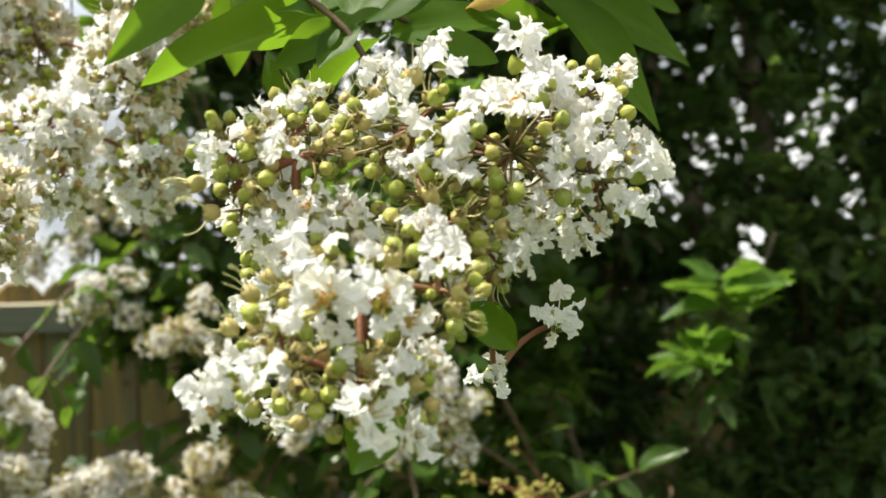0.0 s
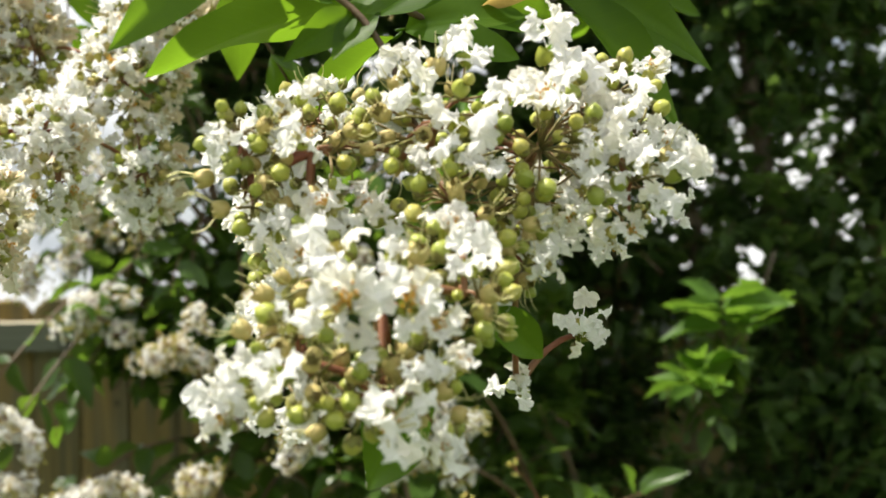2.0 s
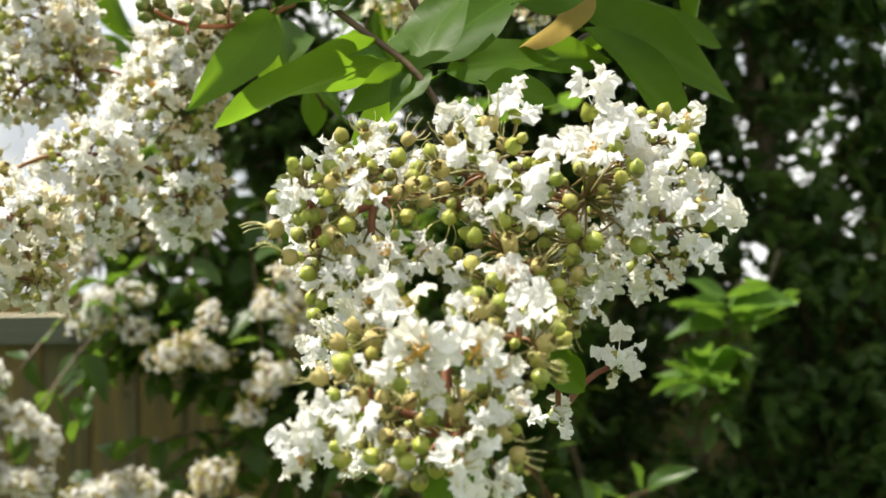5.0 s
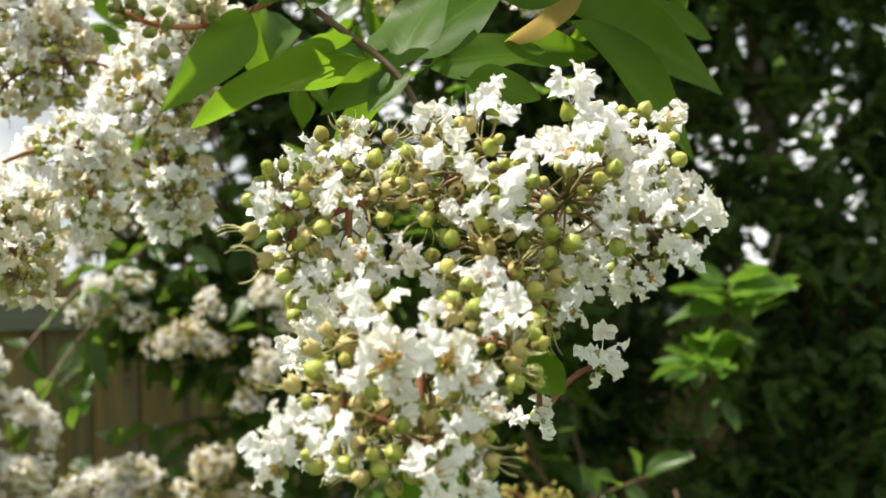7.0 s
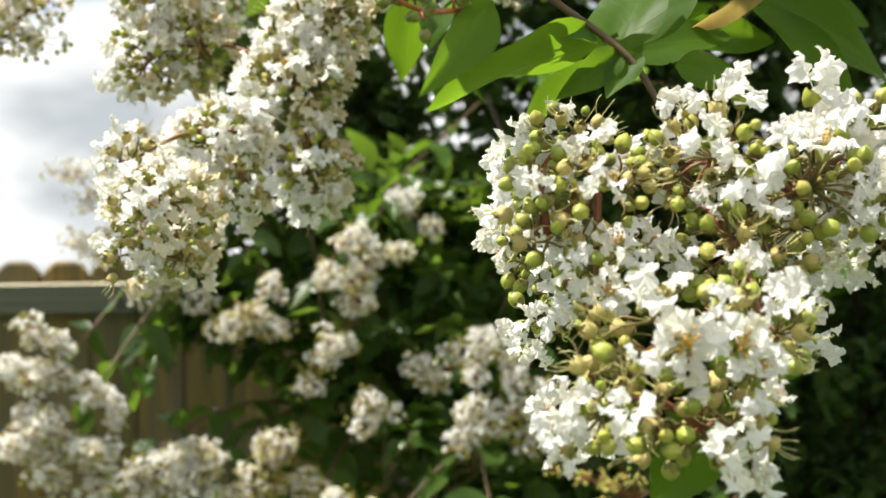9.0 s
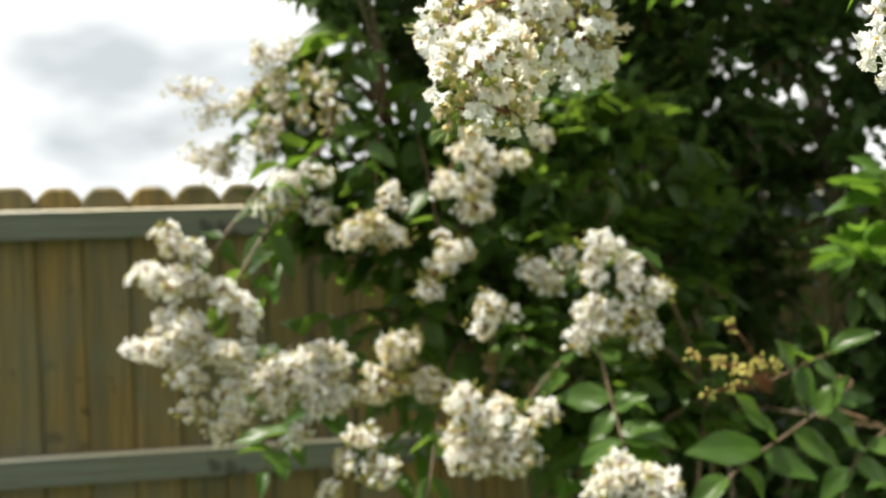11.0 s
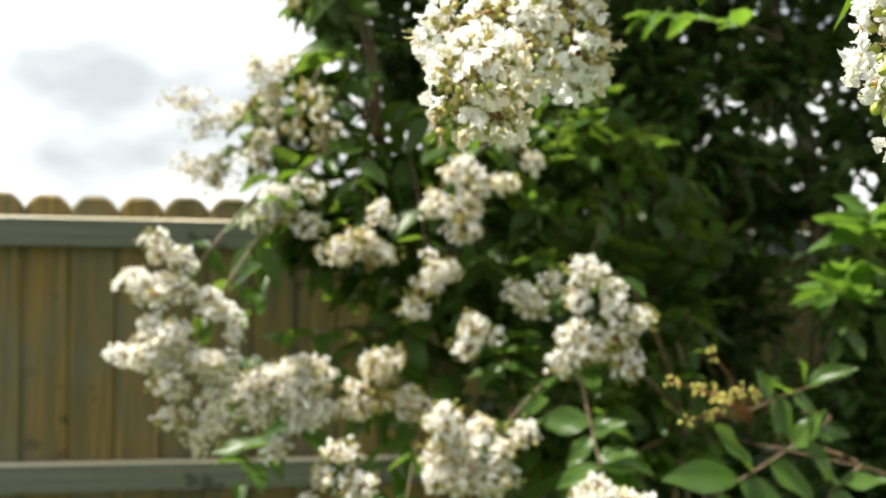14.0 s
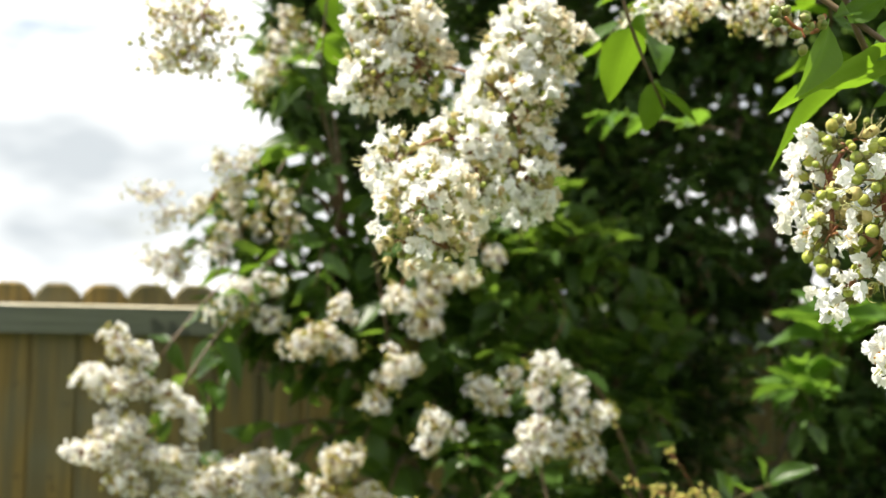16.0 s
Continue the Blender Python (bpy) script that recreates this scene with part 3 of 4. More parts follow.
# ---------------------------------------------------------------- ground and fence
GROUND, gn, gl, gb = node_material("lawn_soil")
blades = ramped(gn, gl, noisy(gn, gl, 55, 6), ((0.35, (0.028, 0.055, 0.012)), (0.65, (0.085, 0.125, 0.030))))
worn = ramped(gn, gl, noisy(gn, gl, 0.9, 5), ((0.56, (0, 0, 0)), (0.72, (0.7, 0.7, 0.7))))
gl.new(mixed(gn, gl, worn, blades, (0.11, 0.085, 0.05)), gb.inputs["Base Color"])
gb.inputs["Roughness"].default_value = 0.9
bumped(gn, gl, gb, noisy(gn, gl, 70, 5), 0.8, 0.02)
g = Geo()
N = 60
gx = np.linspace(-1, 1, N)
gx = np.sign(gx) * np.abs(gx) ** 3 * 400
X, Y = np.meshgrid(gx, gx + 2)
Z = 0.02 * np.sin(X * 1.7) * np.cos(Y * 1.3) - 0.02 - 0.035 * np.maximum(Y - 5.0, 0.0)
idx = np.arange(N * N).reshape(N, N)
q = np.stack([idx[:-1, :-1], idx[:-1, 1:], idx[1:, 1:], idx[1:, :-1]], -1).reshape(-1, 4)
g.add(np.stack([X, Y, Z], -1).reshape(-1, 3), np.concatenate([q[:, [0, 1, 2]], q[:, [0, 2, 3]]]))
tagged(new("ground", g.mesh("ground", [GROUND])), "patchy green lawn of the back yard", "lawn", kind="structure")

FENCE_AT, FENCE_TURN = Vector((-1.168, 3.66, 0.0)), 8.6
PITCH, TOP = 0.1397, 1.815


def picket_mesh():
    bm = bmesh.new()
    w, t, ear, drop = 0.0701, 0.0110, 0.036, 0.036
    outline = [(-w, -0.03), (w, -0.03), (w, TOP - drop), (w - ear, TOP), (-w + ear, TOP), (-w, TOP - drop)]
    a = [bm.verts.new((x, t, z)) for x, z in outline]
    b = [bm.verts.new((x, -t, z)) for x, z in outline]
    bm.faces.new(a)
    bm.faces.new(b[::-1])
    for i in range(6):
        j = (i + 1) % 6
        bm.faces.new((a[j], a[i], b[i], b[j]))
    bmesh.ops.recalc_face_normals(bm, faces=bm.faces)
    bmesh.ops.bevel(bm, geom=[e for e in bm.edges], offset=0.0094, segments=1, affect="EDGES")
    me = bpy.data.meshes.new("picket")
    bm.to_mesh(me)
    me.materials.append(PICKET)
    return me


def beam_mesh(name, lx, ly, lz, bevel, mat):
    bm = bmesh.new()
    bmesh.ops.create_cube(bm, size=1.0, matrix=Matrix.Diagonal((lx, ly, lz, 1)))
    bmesh.ops.bevel(bm, geom=bm.edges[:], offset=bevel, segments=2, affect="EDGES")
    me = bpy.data.meshes.new(name)
    bm.to_mesh(me)
    me.materials.append(mat)
    return me


fence = new("fence")
fence.matrix_world = Matrix.Translation(FENCE_AT) @ Matrix.Rotation(radians(FENCE_TURN), 4, "Z")
tagged(fence, "weathered brown wooden fence of dog-eared pickets on grey rails", "fence", kind="structure")
r = random.Random(5)
pk = picket_mesh()
for i in range(-22, 34):
    part("picket", pk, fence, Matrix.Translation(((i + 0.5) * PITCH, 0.010 + r.uniform(0.0, 0.012), r.uniform(-0.004, 0.004))))


def rail_mesh():
    """A rail with a sloping upper edge; sunlight is painted on its upward faces."""
    bm = bmesh.new()
    outline = [(0.019, 0.0445), (-0.013, 0.0445), (-0.019, 0.039), (-0.019, -0.0435), (-0.018, -0.0445), (0.019, -0.0445)]
    a = [bm.verts.new((-1.22, y, z)) for y, z in outline]
    b = [bm.verts.new((1.22, y, z)) for y, z in outline]
    bm.faces.new(a)
    bm.faces.new(b[::-1])
    for i in range(6):
        j = (i + 1) % 6
        bm.faces.new((a[j], a[i], b[i], b[j]))
    bmesh.ops.recalc_face_normals(bm, faces=bm.faces)
    me = bpy.data.meshes.new("rail")
    bm.to_mesh(me)
    me.materials.append(RAIL)
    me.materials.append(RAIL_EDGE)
    # faces that look up take the painted sunlit tone
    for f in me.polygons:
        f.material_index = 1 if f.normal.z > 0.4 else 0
    return me


rail = rail_mesh()
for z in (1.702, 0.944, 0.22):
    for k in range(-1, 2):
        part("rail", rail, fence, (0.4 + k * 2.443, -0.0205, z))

# ---------------------------------------------------------------- the overhanging crape myrtle beside the camera
def thing(name, base, label, category, kind=""):
    ob = new(name)
    ob.location = base
    return tagged(ob, label, category, kind=kind)


BASE_A = np.array([1.35, 0.95, -0.02])
tree_a = thing("crape_myrtle", BASE_A, "white-flowering crape myrtle with arching branches hanging into view", "shrub")
wood_a, leaves_a = Geo(), Geo()
rA = random.Random(11)
arms = [
    [(1.35, 0.95, -0.05), (1.32, 0.98, 0.9), (1.18, 1.0, 1.8), (0.85, 0.98, 2.5), (0.35, 0.85, 2.62), (-0.12, 0.68, 2.36), (-0.150, 0.61, 2.07), (-0.109, 0.56, 2.005)],
    [(1.38, 1.0, -0.05), (1.42, 1.1, 1.0), (1.2, 1.2, 2.1), (0.7, 1.2, 2.72), (0.1, 1.05, 2.66), (-0.15, 1.03, 2.32), (-0.19, 1.00, 2.12)],
    [(1.30, 0.9, -0.05), (1.45, 1.05, 1.2), (1.15, 1.35, 2.3), (0.4, 1.5, 2.85), (-0.3, 1.5, 2.72), (-0.5, 1.4, 2.35), (-0.53, 1.36, 2.17)],
    [(1.40, 0.9, -0.05), (1.5, 1.2, 1.3), (1.0, 1.3, 2.3), (0.5, 1.3, 2.55), (0.15, 1.25, 2.35), (0.04, 1.21, 2.19)],
]
for pts, r0, r1 in zip(arms, (0.022, 0.020, 0.020, 0.018), (0.0019, 0.0022, 0.0022, 0.0022)):
    arm = Geo()
    tube(arm, smooth_line(pts, 60), r0, r1, 8)
    part("branch", arm.mesh("branch", [TWIG], BASE_A), tree_a)

# the near panicle on its twig
twig = smooth_line([(-0.109, 0.560, 2.005), (-0.0923, 0.555, 1.992), (-0.0628, 0.542, 1.967), (-0.0396, 0.535, 1.9476), (-0.026, 0.53, 1.926), (-0.016, 0.530, 1.900), (-0.012, 0.520, 1.880)], 24)
tube(wood_a, twig, 0.0019, 0.0014, 8)
NEAR = [
    (0.030, 0.512, 1.882, 0.036, 0.028), (0.066, 0.530, 1.900, 0.022, 0.026), (-0.008, 0.508, 1.896, 0.030, 0.018),
    (-0.058, 0.500, 1.884, 0.020, 0.022), (0.070, 0.512, 1.869, 0.019, 0.020), (-0.032, 0.450, 1.826, 0.036, 0.022),
    (-0.060, 0.432, 1.806, 0.018, 0.021), (-0.032, 0.437, 1.793, 0.026, 0.015), (-0.002, 0.458, 1.828, 0.015, 0.018),
    (-0.056, 0.598, 1.912, 0.018, 0.015), (-0.073, 0.588, 1.890, 0.016, 0.018), (-0.073, 0.580, 1.857, 0.016, 0.018), (-0.060, 0.545, 1.850, 0.015, 0.018),
    (-0.070, 0.562, 1.826, 0.014, 0.016), (-0.062, 0.500, 1.790, 0.012, 0.014), (0.022, 0.506, 1.842, 0.014, 0.014), (-0.060, 0.496, 1.845, 0.014, 0.020), (0.0, 0.492, 1.855, 0.026, 0.022),
    (-0.084, 0.494, 1.886, 0.013, 0.015), (-0.080, 0.496, 1.866, 0.011, 0.010), (0.062, 0.580, 1.808, 0.006, 0.006), (0.028, 0.553, 1.786, 0.003, 0.003),
]
UPPER_BLOOMS = [
    (-0.020, 1.918, 0.96), (0.004, 1.922, 1.15), (0.036, 1.924, 1.30), (0.051, 1.917, 1.15), (0.069, 1.901, 1.15), (0.076, 1.890, 0.77),
    (0.071, 1.876, 0.96), (0.075, 1.861, 0.96), (0.067, 1.853, 0.67), (-0.001, 1.891, 1.30), (-0.012, 1.879, 0.77), (0.008, 1.875, 0.96),
    (-0.088, 1.887, 0.73), (-0.060, 1.885, 0.87), (-0.061, 1.903, 0.73), (0.046, 1.859, 0.77), (0.032, 1.839, 0.87), (0.051, 1.877, 0.73),
    (0.017, 1.904, 0.96), (0.060, 1.808, 0.9), (0.028, 1.786, 0.5), (-0.016, 1.902, 0.96), (0.038, 1.904, 0.87), (-0.050, 1.909, 0.58),
]
LOWER_BLOOMS = [
    (-0.051, 1.859, 1.06), (-0.039, 1.860, 0.96), (-0.027, 1.855, 0.81), (-0.071, 1.850, 0.87), (-0.074, 1.836, 0.77), (-0.060, 1.842, 0.96),
    (-0.047, 1.843, 1.06), (-0.042, 1.826, 1.25), (-0.024, 1.824, 1.15), (-0.030, 1.840, 0.65), (-0.008, 1.850, 0.92), (-0.002, 1.837, 1.06),
    (-0.015, 1.816, 0.87), (-0.042, 1.812, 0.81), (-0.078, 1.823, 0.87), (-0.083, 1.812, 0.81), (-0.065, 1.804, 0.96),
    (-0.078, 1.801, 0.81), (-0.086, 1.795, 0.73), (-0.082, 1.786, 0.73), (-0.020, 1.798, 0.81), (-0.062, 1.781, 0.73), (-0.032, 1.785, 1.15),
    (-0.015, 1.775, 0.92), (-0.006, 1.803, 0.62), (-0.061, 1.819, 0.67),
]
near_panicle(tree_a, BASE_A, NEAR, (-0.012, 0.520, 1.880), 3, "fresh white crinkled blossom with plump olive buds on reddish stalks", spacing=0.0130, blooms=UPPER_BLOOMS + LOWER_BLOOMS)

# the side twig with small tight buds
side = smooth_line([(-0.0932, 0.548, 1.980), (-0.104, 0.528, 1.970), (-0.1134, 0.510, 1.962), (-0.1273, 0.490, 1.957), (-0.137, 0.480, 1.957), (-0.144, 0.474, 1.960)], 18)
gb = Geo()
tube(gb, side - side[0], 0.0016, 0.0009, 6)
for at in ((-0.1314, 0.480, 1.9517), (-0.1181, 0.500, 1.9649)):
    a = min(side, key=lambda q: np.linalg.norm(q - np.array(at)))
    tube(gb, [a - side[0], np.array(at) - side[0]], 0.0008, 0.0006, 5)
tip_head = part("budding_twig", gb.mesh("budding_twig", [RED_TWIG]), tree_a, tuple(side[0] - BASE_A), "red twig with tight green flower buds")
for at, count in ((side[-1], 9), ((-0.1314, 0.480, 1.9517), 6), ((-0.1181, 0.500, 1.9655), 6), (side[-3] + np.array([0.003, 0, 0.003]), 4)):
    for k in range(count):
        d = unit([rA.gauss(-0.3, 0.9), rA.gauss(0, 0.5), rA.gauss(0.0, 0.6)])
        rot, q = facing(np.array(at) - side[0] + d * rA.uniform(0.002, 0.0045), d, rA.uniform(0.46, 0.74), 0)
        part("bud", BUD_GREEN_MESH, tip_head, as_matrix(rot, q))


def near_leaf(tree, base, p, tip, up, kind=0, meshes=BIG_LEAF_MESHES):
    p, tip = np.array(p), np.array(tip)
    return part("leaf", meshes[kind], tree, leaf_matrix(p - base, tip - p, up, float(np.linalg.norm(tip - p))))


for p, tip, up, kind in (
    ((-0.046, 0.545, 1.955), (-0.132, 0.544, 1.931), (-0.15, 0.36, 0.93), 0),
    ((-0.101, 0.525, 1.970), (-0.122, 0.478, 1.925), (0.75, -0.48, 0.45), 5),
    ((-0.080, 0.545, 1.976), (-0.053, 0.552, 1.999), (-0.35, -0.75, 0.55), 2),
    ((-0.0785, 0.545, 1.980), (-0.093, 0.521, 1.981), (0.25, -0.55, 0.75), 3),
    ((-0.041, 0.537, 1.947), (-0.067, 0.521, 1.930), (0.45, -0.80, 0.30), 3),
    ((-0.032, 0.540, 1.948), (-0.051, 0.521, 1.929), (-0.35, -0.85, 0.35), 0),
    ((-0.040, 0.560, 1.950), (-0.008, 0.600, 2.007), (-0.55, -0.80, 0.20), 2),
    ((-0.030, 0.600, 1.962), (0.026, 0.640, 2.018), (-0.30, -0.85, 0.40), 0),
    ((-0.020, 0.680, 1.967), (-0.089, 0.680, 1.917), (-0.35, 0.40, 0.85), 5),
    ((-0.015, 0.660, 1.968), (0.052, 0.665, 1.982), (0.10, -0.80, 0.55), 0),
    ((0.022, 0.630, 2.000), (0.078, 0.640, 2.026), (0.40, -0.85, 0.24), 0),
    ((0.000, 0.600, 1.952), (0.042, 0.610, 1.944), (0.2, -0.9, 0.25), 0),
    ((0.020, 0.680, 1.976), (0.094, 0.700, 1.990), (0.50, -0.80, 0.29), 5),
    ((0.070, 0.700, 1.999), (0.162, 0.705, 1.930), (0.55, -0.80, 0.25), 5),
    ((0.068, 0.720, 2.013), (0.190, 0.740, 1.978), (0.50, -0.80, 0.29), 5),
    ((0.102, 0.780, 2.028), (0.190, 0.800, 2.012), (0.3, -0.7, 0.6), 2),
    # two leaves above the view, added to shade the first two leaves
    ((-0.114, 0.562, 2.046), (-0.050, 0.548, 2.044), (0.05, -0.1, 1.0), 0),
    ((-0.136, 0.572, 2.055), (-0.168, 0.490, 2.042), (-0.1, 0.0, 1.0), 2),
):
    near_leaf(tree_a, BASE_A, p, tip, up, kind)
near_leaf(tree_a, BASE_A, (0.066, 0.660, 2.018), (0.036, 0.660, 1.974), (0.8, -0.5, 0.2), 3, YELLOW_LEAF_MESHES)
near_leaf(tree_a, BASE_A, (-0.050, 0.540, 1.953), (-0.066, 0.532, 1.957), (0.2, -0.6, 0.7), 1, YOUNG_LEAF_MESHES)
for pts in (((-0.12, 0.62, 2.12), (-0.05, 0.64, 2.03), (-0.01, 0.66, 1.975), (0.05, 0.70, 1.985), (0.10, 0.77, 2.02)),):
    tube(wood_a, smooth_line(pts, 14), 0.0026, 0.0016, 6)

# leaves under and behind the near panicle
for p, tip, up, kind in (
    ((0.010, 0.51, 1.82), (0.040, 0.52, 1.800), (0.5, -0.8, -0.2), 1),
    ((-0.01, 0.46, 1.80), (-0.045, 0.49, 1.755), (-0.3, -0.8, 0.4), 0),
):
    near_leaf(tree_a, BASE_A, p, tip, up, kind)

# the middle panicles
MID = [
    (-0.325, 1.000, 2.067, 0.036, 0.029), (-0.337, 0.990, 2.012, 0.026, 0.029), (-0.296, 0.990, 2.024, 0.019, 0.031),
    (-0.196, 0.970, 2.045, 0.039, 0.030), (-0.216, 0.950, 1.989, 0.036, 0.030), (-0.264, 0.890, 1.944, 0.027, 0.021),
    (-0.323, 0.850, 1.919, 0.016, 0.020), (-0.296, 0.820, 1.886, 0.031, 0.027), (-0.316, 0.815, 1.854, 0.016, 0.014),
    (-0.282, 0.820, 1.851, 0.015, 0.011), (-0.203, 0.940, 1.920, 0.020, 0.033), (-0.250, 0.880, 1.906, 0.015, 0.020),
]
near_panicle(tree_a, BASE_A, MID, (-0.19, 1.00, 2.12), 17, "drooping creamy white panicle with browning spent blossom", spacing=0.0138, meshes=FLOWER_OLD_MESHES, share=(0.60, 0.80), bias=-0.02, lift=0.35, fresh=0.75)
for lobes, root, seed in (
    ([(-0.527, 1.350, 2.140, 0.041, 0.031), (-0.575, 1.350, 2.142, 0.031, 0.028), (-0.560, 1.350, 2.094, 0.048, 0.019)], (-0.53, 1.36, 2.17), 21),
    ([(-0.021, 1.200, 2.126, 0.028, 0.022), (0.025, 1.200, 2.135, 0.037, 0.028), (0.097, 1.200, 2.145, 0.040, 0.028), (0.123, 1.200, 2.123, 0.019, 0.012)], (0.04, 1.21, 2.19), 22),
):
    far_panicle(tree_a, BASE_A, lobes, root, seed, "hanging white and tan panicle going over", old=0.6)
for pts, n, size in (
    ([(-0.16, 0.90, 2.2), (-0.13, 0.88, 2.06), (-0.09, 0.90, 1.98)], 3, 0.052),
    ([(-0.12, 0.68, 2.36), (0.0, 0.70, 2.18), (0.06, 0.73, 2.06)], 4, 0.08),
    ([(0.35, 0.85, 2.62), (0.25, 0.8, 2.3), (0.18, 0.78, 2.06)], 5, 0.085),
    ([(0.15, 1.25, 2.35), (0.2, 1.25, 2.2), (0.22, 1.3, 2.10)], 4, 0.08),
    ([(0.04, 1.21, 2.19), (-0.03, 1.25, 2.16), (-0.07, 1.28, 2.10)], 4, 0.058),
    ([(-0.36, 1.50, 2.40), (-0.39, 1.50, 2.25), (-0.40, 1.52, 2.12)], 3, 0.065),
):
    shoot(None, wood_a, smooth_line(pts, 12), rA, size, n, 0.0025, big=(tree_a, BASE_A, BIG_LEAF_MESHES))
# unseen leafy twigs overhead, added to shade the right-hand near leaves
for k in range(26):
    a = np.array([rA.uniform(-0.15, 0.10), rA.uniform(0.66, 0.95), rA.uniform(2.32, 2.52)])
    b = a + np.array([rA.gauss(0.02, 0.07), rA.gauss(0.03, 0.06), rA.uniform(-0.02, 0.10)])
    shoot(leaves_a, wood_a, curve(a, b, (0, 0, 0.02), 6), rA, 0.07, 5)
for k in range(60):
    a = np.array([rA.uniform(0.6, 1.6), rA.uniform(0.6, 1.7), rA.uniform(2.25, 2.9)])
    b = a + np.array([rA.gauss(-0.1, 0.15), rA.gauss(0, 0.15), rA.uniform(0.0, 0.3)])
    shoot(leaves_a, wood_a, curve(a, b, (0, 0, 0.05), 6), rA, 0.08, 6)
part("brushwood", wood_a.mesh("brushwood", [TWIG], BASE_A), tree_a)["kind"] = "stuff"
part("foliage", leaves_a.mesh("foliage", [LEAF], BASE_A), tree_a)["kind"] = "stuff"

# ---------------------------------------------------------------- the crape myrtle against the fence
BASE_B = np.array([0.55, 3.15, -0.02])
tree_b = thing("crape_myrtle", BASE_B, "large crape myrtle full of white panicles before the fence", "shrub")
wood_b, leaves_b = Geo(), Geo()
rB = random.Random(23)
hubs = []
for top in ((-0.35, 2.75, 1.9), (0.1, 2.75, 2.2), (-0.15, 2.85, 1.35), (0.9, 2.7, 1.9), (0.35, 2.6, 1.3), (0.75, 2.35, 1.05)):
    foot = BASE_B + np.array([rB.uniform(-0.1, 0.1), rB.uniform(-0.1, 0.1), -0.03])
    knee = np.array([0.35 * top[0] + 0.65 * foot[0] + 0.1, 3.2, top[2] * 0.55])
    stem = Geo()
    tube(stem, smooth_line([foot, knee, top], 24), 0.011, 0.004, 8)
    part("stem", stem.mesh("stem", [BARK], BASE_B), tree_b)
    hubs.append(np.array(top))

